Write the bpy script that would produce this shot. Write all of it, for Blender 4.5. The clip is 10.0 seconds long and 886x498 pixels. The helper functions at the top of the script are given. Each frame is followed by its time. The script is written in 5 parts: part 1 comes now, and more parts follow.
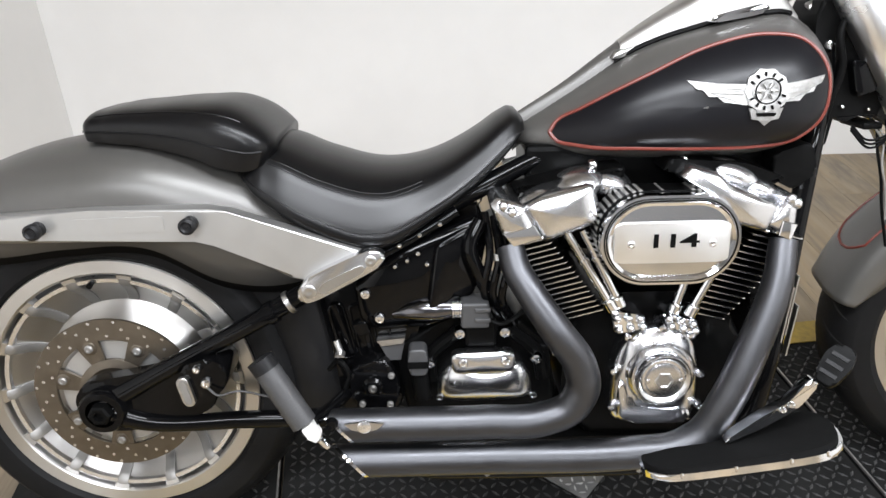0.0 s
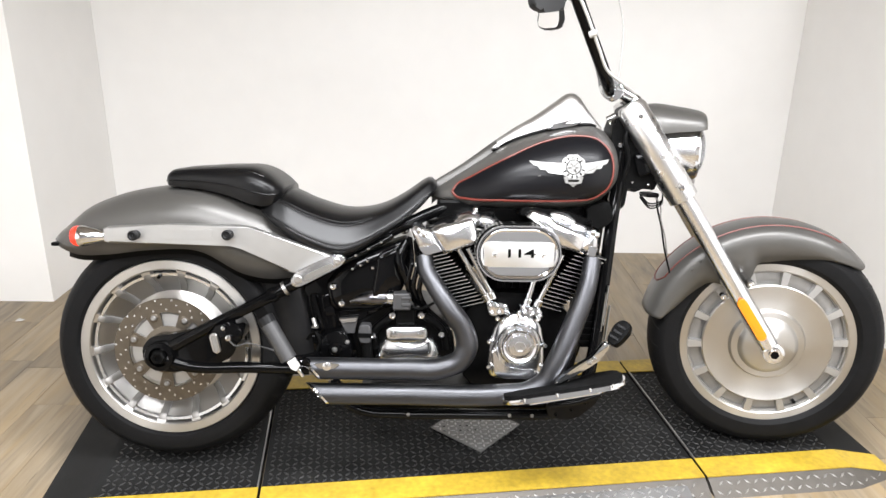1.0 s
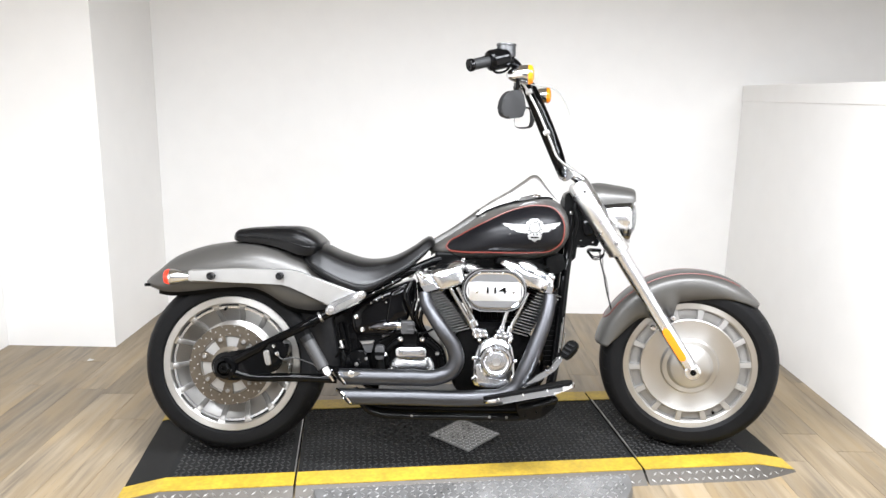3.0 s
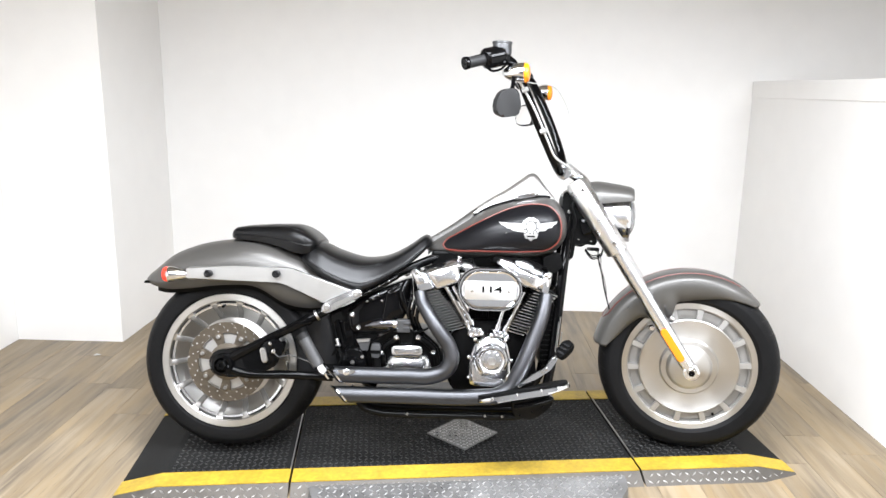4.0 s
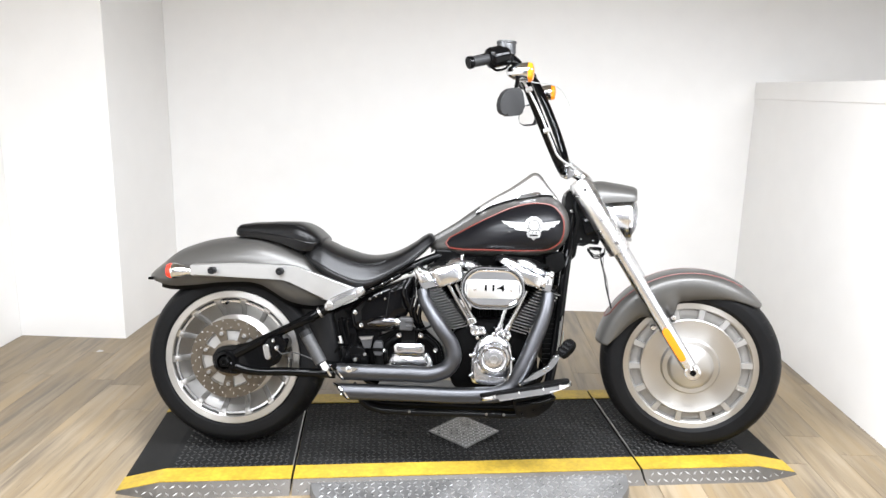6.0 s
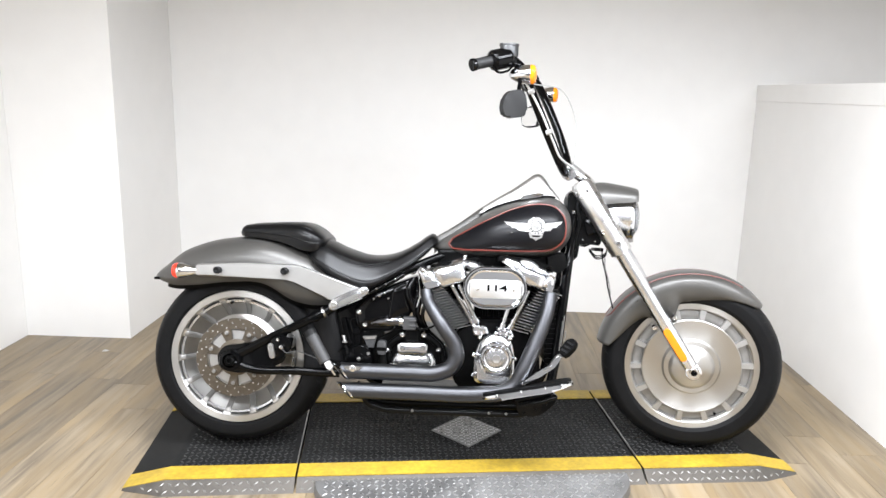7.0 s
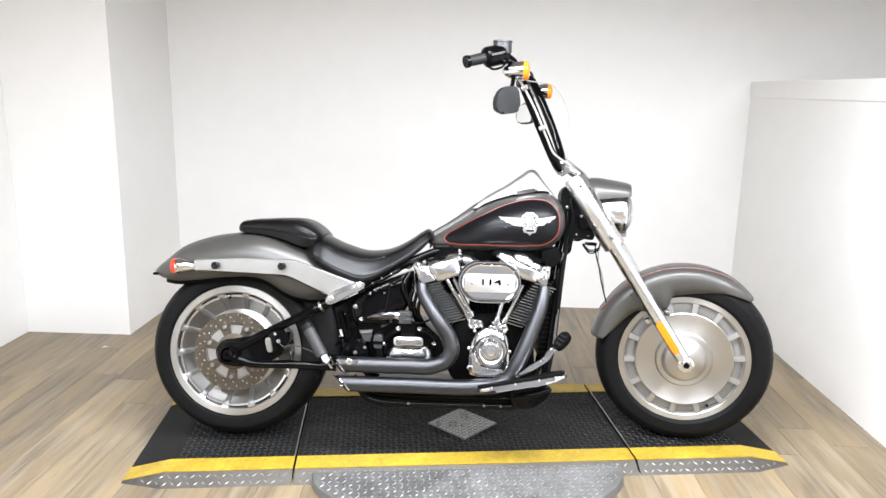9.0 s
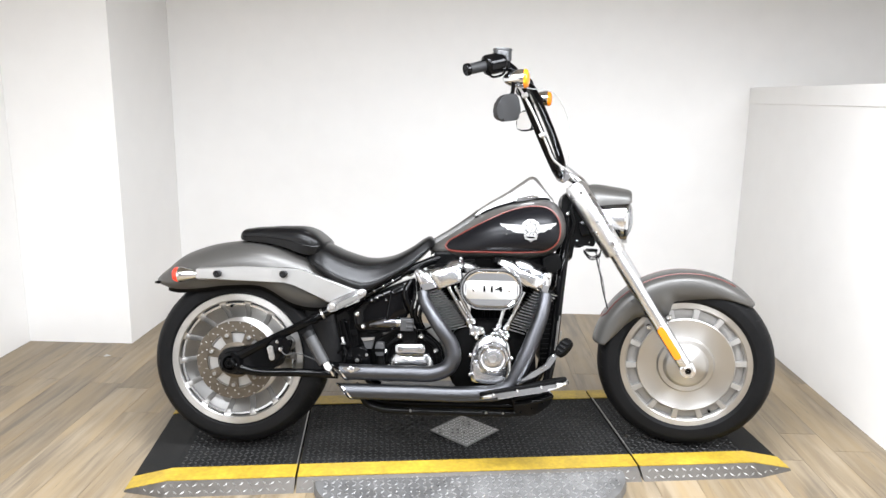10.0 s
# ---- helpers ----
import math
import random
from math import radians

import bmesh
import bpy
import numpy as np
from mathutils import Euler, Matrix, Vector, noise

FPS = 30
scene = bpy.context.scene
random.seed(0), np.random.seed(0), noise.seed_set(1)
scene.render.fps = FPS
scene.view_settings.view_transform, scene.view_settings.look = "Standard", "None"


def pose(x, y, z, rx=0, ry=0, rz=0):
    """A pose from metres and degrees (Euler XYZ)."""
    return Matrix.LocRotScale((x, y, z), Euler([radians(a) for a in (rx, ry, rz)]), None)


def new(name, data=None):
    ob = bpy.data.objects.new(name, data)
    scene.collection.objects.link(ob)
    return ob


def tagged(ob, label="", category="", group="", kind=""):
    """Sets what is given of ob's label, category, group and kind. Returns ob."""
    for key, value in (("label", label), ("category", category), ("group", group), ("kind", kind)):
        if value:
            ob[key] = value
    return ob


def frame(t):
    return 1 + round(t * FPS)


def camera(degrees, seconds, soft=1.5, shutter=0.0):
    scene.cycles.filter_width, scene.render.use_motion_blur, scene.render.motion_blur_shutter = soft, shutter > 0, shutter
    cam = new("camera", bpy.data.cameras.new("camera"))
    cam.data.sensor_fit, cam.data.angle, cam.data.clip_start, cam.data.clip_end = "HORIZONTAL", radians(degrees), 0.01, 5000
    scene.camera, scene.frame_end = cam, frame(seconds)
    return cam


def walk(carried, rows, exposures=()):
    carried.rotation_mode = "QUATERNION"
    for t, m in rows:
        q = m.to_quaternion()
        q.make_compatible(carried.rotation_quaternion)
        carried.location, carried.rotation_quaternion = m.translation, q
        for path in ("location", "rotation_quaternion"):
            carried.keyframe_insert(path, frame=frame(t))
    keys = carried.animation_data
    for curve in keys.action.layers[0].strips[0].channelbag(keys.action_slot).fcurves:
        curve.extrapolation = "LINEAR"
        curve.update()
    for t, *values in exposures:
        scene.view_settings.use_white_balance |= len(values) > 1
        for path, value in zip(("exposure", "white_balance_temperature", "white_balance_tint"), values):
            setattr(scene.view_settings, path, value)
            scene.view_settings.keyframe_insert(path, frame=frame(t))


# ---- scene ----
# camera and its walk
cam = camera(62.83, 10.0)
ROWS = [
    (0.0, -0.260, -1.068, 1.210, 60.76, -0.37, -1.19),
    (0.2, -0.229, -1.214, 1.231, 63.40, 0.52, -2.20),
    (0.3, -0.205, -1.301, 1.226, 65.73, 2.09, -1.79),
    (0.5, -0.165, -1.463, 1.257, 66.51, 1.30, 1.04),
    (0.7, -0.141, -1.629, 1.242, 69.88, 0.87, 0.94),
    (1.0, -0.115, -1.831, 1.278, 71.01, -0.62, 0.90),
    (1.2, -0.113, -1.964, 1.274, 72.68, -1.13, 0.91),
    (1.5, -0.090, -2.090, 1.326, 74.69, -1.33, 0.65),
    (1.6, -0.074, -2.129, 1.332, 75.30, -0.53, 0.80),
    (2.0, -0.029, -2.292, 1.338, 75.49, 1.60, 0.63),
    (2.5, -0.093, -2.461, 1.345, 77.56, 0.05, 0.98),
    (2.7, -0.102, -2.501, 1.325, 77.96, -0.35, 1.10),
    (4.0, -0.009, -2.491, 1.342, 77.48, 1.40, 0.95),
    (4.5, -0.012, -2.494, 1.342, 77.14, 1.30, 1.29),
    (5.0, -0.013, -2.496, 1.338, 77.58, 1.03, 1.10),
    (5.5, -0.015, -2.496, 1.338, 77.44, 1.22, 1.21),
    (7.0, -0.017, -2.527, 1.337, 77.66, 1.68, 1.35),
    (7.5, -0.010, -2.534, 1.335, 77.45, 1.57, 1.26),
    (8.0, -0.002, -2.546, 1.331, 77.66, 1.56, 1.30),
    (8.5, -0.006, -2.558, 1.331, 77.78, 1.73, 1.38),
    (9.0, 0.001, -2.561, 1.331, 77.55, 1.66, 1.17),
    (9.5, 0.006, -2.570, 1.334, 78.04, 1.80, 1.13),
    (10.0, -0.002, -2.567, 1.333, 78.10, 1.70, 0.85),
]


def eye_pose(x, y, z, tilt, yaw, roll):
    return pose(x, y, z, tilt, 0, yaw) @ pose(0, 0, 0, 0, 0, roll)


walk(cam, [(r[0], eye_pose(*r[1:])) for r in ROWS],
     exposures=[(0.0, 0.09, 6550, 10), (0.5, 0.22, 6720, 10.6), (1.0, 0.29, 6760, 10.8), (1.5, 0.31, 6650, 10.4), (2.0, 0.33, 6650, 10.4), (2.5, 0.39, 6560, 10),
                (4.0, 0.49, 6500, 10), (5.5, 0.49, 6500, 10), (7.0, 0.36, 6500, 10), (10.0, 0.38, 6480, 10)])

# world, lamps
world = bpy.data.worlds.new("world")
world.use_nodes = True
world.node_tree.nodes["Background"].inputs[0].default_value = (0.97, 0.98, 1.0, 1)
world.node_tree.nodes["Background"].inputs[1].default_value = 0.05
scene.world = world


def area_lamp(name, x, y, z, sx, sy, watts, colour=(0.895, 0.935, 1.0), turn=(0, 0, 0)):
    data = bpy.data.lights.new(name, "AREA")
    data.shape, data.size, data.size_y, data.energy, data.color = "RECTANGLE", sx, sy, watts, colour
    ob = new(name, data)
    ob.matrix_world = pose(x, y, z, *turn)
    return ob


CEIL = 2.7
area_lamp("ceiling_lamp_bay", 0.25, -0.75, CEIL - 0.60, 2.2, 0.30, 86)
for lx, ly, lw in ((-1.0, -2.2, 74), (2.3, -1.8, 96), (-0.2, -3.6, 68), (1.6, -3.6, 74)):
    area_lamp("ceiling_panel", lx, ly, CEIL - 0.30, 1.2, 0.6, lw)


# ---------------------------------------------------------------- materials
def mat(name, col, rough=0.5, metal=0.0, var=0.12, scale=30.0, bump=0.0, fine=400.0, coat=0.0, rvar=0.12,
        stretch=(1, 1, 1), island=0.0, tint=None, spec=0.5):
    m = bpy.data.materials.new(name)
    m.use_nodes = True
    nt = m.node_tree
    n, l = nt.nodes, nt.links
    b = n["Principled BSDF"]
    b.inputs["Metallic"].default_value = metal
    b.inputs["Specular IOR Level"].default_value = spec
    b.inputs["Coat Weight"].default_value = coat
    b.inputs["Coat Roughness"].default_value = 0.08
    tc = n.new("ShaderNodeTexCoord")
    mp = n.new("ShaderNodeMapping")
    mp.inputs["Scale"].default_value = stretch
    l.new(tc.outputs["Object"], mp.inputs["Vector"])
    big = n.new("ShaderNodeTexNoise")
    big.inputs["Scale"].default_value, big.inputs["Detail"].default_value = scale * 0.15, 4
    small = n.new("ShaderNodeTexNoise")
    small.inputs["Scale"].default_value, small.inputs["Detail"].default_value = scale, 6
    for t in (big, small):
        l.new(mp.outputs["Vector"], t.inputs["Vector"])
    mix = n.new("ShaderNodeMath")
    mix.operation = "ADD"
    l.new(big.outputs["Fac"], mix.inputs[0])
    l.new(small.outputs["Fac"], mix.inputs[1])
    rng = n.new("ShaderNodeMapRange")
    rng.inputs["From Min"].default_value, rng.inputs["From Max"].default_value = 0.6, 1.4
    l.new(mix.outputs[0], rng.inputs["Value"])
    ramp = n.new("ShaderNodeMix")
    ramp.data_type = "RGBA"
    c2 = tint or [c * (1 - var) for c in col]
    c1 = [min(1, c * (1 + var * 0.6)) for c in col]
    ramp.inputs["A"].default_value, ramp.inputs["B"].default_value = (*c2, 1), (*c1, 1)
    l.new(rng.outputs[0], ramp.inputs["Factor"])
    colour = ramp.outputs["Result"]
    if island:
        info = n.new("ShaderNodeObjectInfo")
        hsv = n.new("ShaderNodeHueSaturation")
        r2 = n.new("ShaderNodeMapRange")
        r2.inputs["To Min"].default_value, r2.inputs["To Max"].default_value = 1 - island, 1 + island
        l.new(info.outputs["Random"], r2.inputs["Value"])
        l.new(r2.outputs[0], hsv.inputs["Value"])
        l.new(colour, hsv.inputs["Color"])
        colour = hsv.outputs["Color"]
    l.new(colour, b.inputs["Base Color"])
    rr = n.new("ShaderNodeMapRange")
    rr.inputs["To Min"].default_value, rr.inputs["To Max"].default_value = max(0.02, rough * (1 - rvar)), min(1, rough * (1 + rvar))
    l.new(rng.outputs[0], rr.inputs["Value"])
    l.new(rr.outputs[0], b.inputs["Roughness"])
    if bump:
        fn = n.new("ShaderNodeTexNoise")
        fn.inputs["Scale"].default_value, fn.inputs["Detail"].default_value = fine, 3
        l.new(mp.outputs["Vector"], fn.inputs["Vector"])
        bp = n.new("ShaderNodeBump")
        bp.inputs["Strength"].default_value, bp.inputs["Distance"].default_value = bump, 0.002
        l.new(fn.outputs["Fac"], bp.inputs["Height"])
        l.new(bp.outputs["Normal"], b.inputs["Normal"])
    return m


WALL = mat("white_wall_paint", (0.84, 0.828, 0.806), 0.6, var=0.03, scale=8, bump=0.12, fine=260)
# Unseen ceiling, toned dark and warm to weaken bounce on the wall tops.
CEILING = mat("unseen_ceiling_tone", (0.40, 0.365, 0.325), 0.8, var=0.03, scale=8)


def plank_material():
    """Wood-look vinyl: tan and grey streaks along the board, another cut of the print on every board."""
    m = bpy.data.materials.new("vinyl_plank")
    m.use_nodes = True
    n, l = m.node_tree.nodes, m.node_tree.links
    b = n["Principled BSDF"]
    tc, info = n.new("ShaderNodeTexCoord"), n.new("ShaderNodeObjectInfo")
    off = n.new("ShaderNodeVectorMath")
    off.operation = "SCALE"
    off.inputs[0].default_value = (7.3, 13.1, 3.7)
    l.new(info.outputs["Random"], off.inputs["Scale"])
    add = n.new("ShaderNodeVectorMath")
    l.new(tc.outputs["Object"], add.inputs[0])
    l.new(off.outputs[0], add.inputs[1])

    def streak(sx, sy, scale, detail, twist):
        mp, tx = n.new("ShaderNodeMapping"), n.new("ShaderNodeTexNoise")
        mp.inputs["Scale"].default_value = (sx, sy, 1)
        tx.inputs["Scale"].default_value, tx.inputs["Detail"].default_value, tx.inputs["Distortion"].default_value = scale, detail, twist
        l.new(add.outputs[0], mp.inputs["Vector"])
        l.new(mp.outputs[0], tx.inputs["Vector"])
        return tx.outputs["Fac"]

    def ramp(fac, lo, hi, c0, c1):
        r, x = n.new("ShaderNodeMapRange"), n.new("ShaderNodeMix")
        r.inputs["From Min"].default_value, r.inputs["From Max"].default_value = lo, hi
        x.data_type = "RGBA"
        l.new(fac, r.inputs["Value"])
        l.new(r.outputs[0], x.inputs["Factor"])
        for key, c in (("A", c0), ("B", c1)):
            if isinstance(c, tuple):
                x.inputs[key].default_value = (*c, 1)
            else:
                l.new(c, x.inputs[key])
        return x.outputs["Result"]

    broad = ramp(streak(1.0, 0.16, 9, 3, 0.6), 0.36, 0.64, (0.134, 0.105, 0.071), (0.268, 0.195, 0.106))
    grain = streak(1.0, 0.07, 42, 5, 0.3)
    col = ramp(grain, 0.40, 0.75, broad, (0.290, 0.234, 0.161))
    fine = streak(1.0, 0.05, 130, 4, 0.0)
    dark = ramp(fine, 0.62, 0.80, col, (0.105, 0.080, 0.052))
    hsv, r2 = n.new("ShaderNodeHueSaturation"), n.new("ShaderNodeMapRange")
    r2.inputs["To Min"].default_value, r2.inputs["To Max"].default_value = 0.84, 1.16
    l.new(info.outputs["Random"], r2.inputs["Value"])
    l.new(r2.outputs[0], hsv.inputs["Value"])
    l.new(dark, hsv.inputs["Color"])
    l.new(hsv.outputs[0], b.inputs["Base Color"])
    rr = n.new("ShaderNodeMapRange")
    rr.inputs["To Min"].default_value, rr.inputs["To Max"].default_value = 0.32, 0.48
    l.new(grain, rr.inputs["Value"])
    l.new(rr.outputs[0], b.inputs["Roughness"])
    bp = n.new("ShaderNodeBump")
    bp.inputs["Strength"].default_value, bp.inputs["Distance"].default_value = 0.15, 0.002
    l.new(fine, bp.inputs["Height"])
    l.new(bp.outputs[0], b.inputs["Normal"])
    return m


PLANK = plank_material()
GROUT = mat("floor_joint", (0.13, 0.10, 0.07), 0.8)
MATBLACK = mat("black_tread_paint", (0.015, 0.0149, 0.0146), 0.5, var=0.65, scale=7, bump=0.25, fine=300, spec=0.045)
YELLOW = mat("yellow_safety_paint", (0.43, 0.290, 0.026), 0.5, var=0.42, scale=70, bump=0.1)
TREADLUG = mat("worn_tread_lug", (0.52, 0.52, 0.515), 0.30, 0.9, var=0.2, scale=25, rvar=0.3)
# Dark tone for unseen walls, set to deepen reflections in the chrome.
BACKROOM = mat("dark_unseen_wall", (0.22, 0.217, 0.213), 0.7, var=0.05, scale=8)
# Skirt plate darkened and tinted for the floor's reflection; its lugs darkened to match.
SKIRT = mat("floor_tinted_tread_plate", (0.112, 0.102, 0.090), 0.55, 0.6, var=0.35, scale=30, rvar=0.2)
SKIRTLUG = mat("darker_tread_lug", (0.36, 0.35, 0.335), 0.40, 0.8, var=0.2, scale=25)
TREAD = mat("aluminium_tread_plate", (0.235, 0.232, 0.228), 0.55, 0.7, var=0.3, scale=25, rvar=0.35)
GREY = mat("satin_grey_paint", (0.074, 0.071, 0.066), 0.36, 0.35, var=0.05, scale=60, spec=0.6)
PANEL = mat("satin_black_paint", (0.004, 0.004, 0.005), 0.30, 0.0, spec=0.20, var=0.1, scale=60)
RED = mat("red_pinstripe", (0.11, 0.017, 0.010), 0.4, var=0.1)
CONSOLE = mat("soft_chrome", (0.42, 0.41, 0.395), 0.50, 1.0, var=0.04, scale=30, rvar=0.15)
FORKCOVER = mat("brushed_fork_cover", (0.74, 0.74, 0.74), 0.27, 1.0, var=0.04, scale=30, rvar=0.12)
CHROME = mat("chrome", (0.72, 0.73, 0.75), 0.08, 1.0, var=0.03, scale=20, rvar=0.5)
BADGE = mat("pewter_badge", (0.30, 0.297, 0.288), 0.46, 0.9, var=0.4, scale=120, bump=0.3, fine=350)
HEAD = mat("polished_head", (0.63, 0.635, 0.65), 0.23, 1.0, var=0.06, scale=20, rvar=0.2)
SATIN = mat("satin_aluminium", (0.44, 0.432, 0.42), 0.34, 1.0, var=0.02, scale=40, rvar=0.06)
BAND = mat("bright_brushed_band", (0.74, 0.735, 0.72), 0.38, 1.0, var=0.04, scale=40, rvar=0.1)
SILVER = mat("brushed_silver_strut", (0.40, 0.395, 0.385), 0.44, 0.85, var=0.05, scale=40, rvar=0.08)
POLISHED = mat("polished_aluminium", (0.76, 0.77, 0.79), 0.24, 1.0, var=0.02, scale=20, rvar=0.1)
PADRUBBER = mat("black_pad_rubber", (0.004, 0.004, 0.004), 0.75, var=0.2, scale=60, bump=0.1, spec=0.06)
MACHINED = mat("machined_aluminium", (0.50, 0.490, 0.472), 0.36, 1.0, var=0.06, scale=18, rvar=0.12)
tg = MACHINED.node_tree.nodes.new("ShaderNodeTangent")
tg.direction_type, tg.axis = "RADIAL", "Y"
MACHINED.node_tree.nodes["Principled BSDF"].inputs["Anisotropic"].default_value = 0.85
MACHINED.node_tree.nodes["Principled BSDF"].inputs["Anisotropic Rotation"].default_value = 0.25
MACHINED.node_tree.links.new(tg.outputs["Tangent"], MACHINED.node_tree.nodes["Principled BSDF"].inputs["Tangent"])
CAST = mat("cast_grey_aluminium", (0.27, 0.262, 0.25), 0.55, 0.85, var=0.15, scale=50)
ROTOR = mat("brake_rotor_steel", (0.135, 0.115, 0.091), 0.36, 0.9, var=0.25, scale=40)
RUBBER = mat("tyre_rubber", (0.0070, 0.0070, 0.0073), 0.48, spec=0.08, var=0.25, scale=60, bump=0.2)
TREADRUB = mat("tyre_groove", (0.008, 0.008, 0.008), 0.85)
LEATHER = mat("black_seat_vinyl", (0.003, 0.003, 0.0033), 0.29, spec=0.25, var=0.1, scale=60, rvar=0.05, bump=0.02, fine=700)
BLACK = mat("gloss_black", (0.002, 0.002, 0.0022), 0.07, spec=0.15, var=0.15, scale=40, coat=0.0)
FLATBLK = mat("black_plastic", (0.003, 0.003, 0.003), 0.40, spec=0.05, var=0.2, scale=80, bump=0.1)
# Lighter than the deck for worn edges and for highlights on the lugs.
LUG = mat("worn_highlit_tread", (0.046, 0.0455, 0.045), 0.34, 0.3, var=0.6, scale=30, spec=0.5)
GREYPLAST = mat("dark_grey_plastic", (0.035, 0.035, 0.036), 0.5, var=0.15, scale=80, bump=0.1)
SHELL = mat("dark_mirror_shell", (0.015, 0.015, 0.0155), 0.5, var=0.15, scale=80, bump=0.1, spec=0.3)
DARKPLAST = mat("charcoal_plastic", (0.010, 0.010, 0.0105), 0.40, var=0.2, scale=80, bump=0.1, spec=0.14)
PIPE = mat("black_ceramic_pipe", (0.074, 0.075, 0.080), 0.42, 1.0, var=0.1, scale=60, rvar=0.2)
ENGINE = mat("engine_black", (0.002, 0.002, 0.002), 0.3, 0.0, spec=0.06, var=0.2, scale=60)
FINEDGE = mat("machined_fin_edge", (0.62, 0.62, 0.62), 0.26, 1.0, var=0.05)
WHITEPL = mat("white_bracket", (0.50, 0.49, 0.47), 0.4, var=0.08)
CABLE = mat("clear_braided_cable", (0.55, 0.55, 0.54), 0.35, 0.5)


def clear(name, col, rough=0.05, trans=0.6, emit=0.0):
    m = mat(name, col, rough, var=0.05)
    b = m.node_tree.nodes["Principled BSDF"]
    b.inputs["Transmission Weight"].default_value = trans
    if emit:
        b.inputs["Emission Color"].default_value = (*col, 1)
        b.inputs["Emission Strength"].default_value = emit
    return m


AMBER = clear("amber_lens", (0.95, 0.29, 0.015), 0.15, 0.3)
AMBERLIT = clear("lit_amber_lens", (0.92, 0.27, 0.010), 0.15, 0.3, 0.14)
RESERVOIR = mat("grey_metal_reservoir", (0.085, 0.086, 0.088), 0.34, 0.7, var=0.2, scale=60)
REDLENS = clear("red_lens", (0.75, 0.04, 0.02), 0.12, 0.25, 0.7)
GLASS = clear("clear_glass", (0.95, 0.96, 0.97), 0.03, 0.9)
MIRROR = mat("mirror_glass", (0.88, 0.88, 0.88), 0.02, 1.0, var=0.01)


# ---------------------------------------------------------------- mesh helpers
def part(name, bm, material, parent=None, label="", smooth=True, frame_m=None, bevel=0.0, solid=0.0, angle=35):
    me = bpy.data.meshes.new(name)
    bmesh.ops.recalc_face_normals(bm, faces=bm.faces)
    bm.to_mesh(me)
    bm.free()
    me.materials.append(material)
    ob = new(name, me)
    if smooth:
        me.shade_smooth()
        me.set_sharp_from_angle(angle=radians(angle))
    if solid:
        md = ob.modifiers.new("thickness", "SOLIDIFY")
        md.thickness, md.offset = solid, -1
    if bevel:
        md = ob.modifiers.new("edge", "BEVEL")
        md.width, md.segments, md.limit_method, md.angle_limit = bevel, 2, "ANGLE", radians(40)
    if parent:
        ob.parent = parent
    if frame_m is not None:
        ob.matrix_local = frame_m
    if label:
        ob["label"] = label
    return ob


def curve(xs, ys, x):
    """Smooth interpolation through points (Hermite)."""
    xs, ys = np.asarray(xs, float), np.asarray(ys, float)
    m = np.gradient(ys, xs)
    x = np.clip(x, xs[0], xs[-1])
    i = np.clip(np.searchsorted(xs, x) - 1, 0, len(xs) - 2)
    hh = xs[i + 1] - xs[i]
    s = (x - xs[i]) / hh
    return ((2 * s**3 - 3 * s**2 + 1) * ys[i] + (s**3 - 2 * s**2 + s) * hh * m[i]
            + (-2 * s**3 + 3 * s**2) * ys[i + 1] + (s**3 - s**2) * hh * m[i + 1])


def smooth_path(pts, n=8):
    pts = np.array(pts, float)
    t = np.r_[0, np.cumsum(np.maximum(1e-6, np.linalg.norm(np.diff(pts, axis=0), axis=1)))]
    tt = np.linspace(0, t[-1], max(2, n * (len(pts) - 1)) + 1)
    return np.array([[curve(t, pts[:, k], q) for k in range(pts.shape[1])] for q in tt])


def grid(bm, rings, closed=True, cap=True):
    vs = [[bm.verts.new(p) for p in r] for r in rings]
    k = len(vs[0])
    for a, b in zip(vs, vs[1:]):
        for i in range(k if closed else k - 1):
            j = (i + 1) % k
            try:
                bm.faces.new((a[i], a[j], b[j], b[i]))
            except ValueError:
                pass
    if cap and closed:
        bm.faces.new(vs[0][::-1])
        bm.faces.new(vs[-1])
    return bm


def tube(pts, r, seg=14, n=8, bm=None, smooth=True):
    """A round bar along points (x, y, z[, radius])."""
    bm = bm or bmesh.new()
    pts = [tuple(p) + ((r,) if len(p) == 3 else ()) for p in pts]
    path = smooth_path(pts, n) if smooth and len(pts) > 2 else np.array(pts, float)
    rings, up = [], None
    for i, q in enumerate(path):
        d = Vector(path[min(i + 1, len(path) - 1)][:3]) - Vector(path[max(i - 1, 0)][:3])
        d.normalize()
        if up is None:
            up = Vector((0, 1, 0)) if abs(d.y) < 0.9 else Vector((1, 0, 0))
        u = (up - d * up.dot(d)).normalized()
        v = d.cross(u)
        up = u
        rings.append([Vector(q[:3]) + float(q[3]) * (math.cos(s) * u + math.sin(s) * v) for s in np.linspace(0, 2 * math.pi, seg, endpoint=False)])
    return grid(bm, rings)


def lathe(profile, cx=0.0, cz=0.0, seg=72, bm=None, cap=False):
    """Turns (radius, y) about the axis y through (cx, cz)."""
    bm = bm or bmesh.new()
    rings = [[(cx + r * math.cos(s), y, cz + r * math.sin(s)) for s in np.linspace(0, 2 * math.pi, seg, endpoint=False)] for r, y in profile]
    return grid(bm, rings, True, cap)


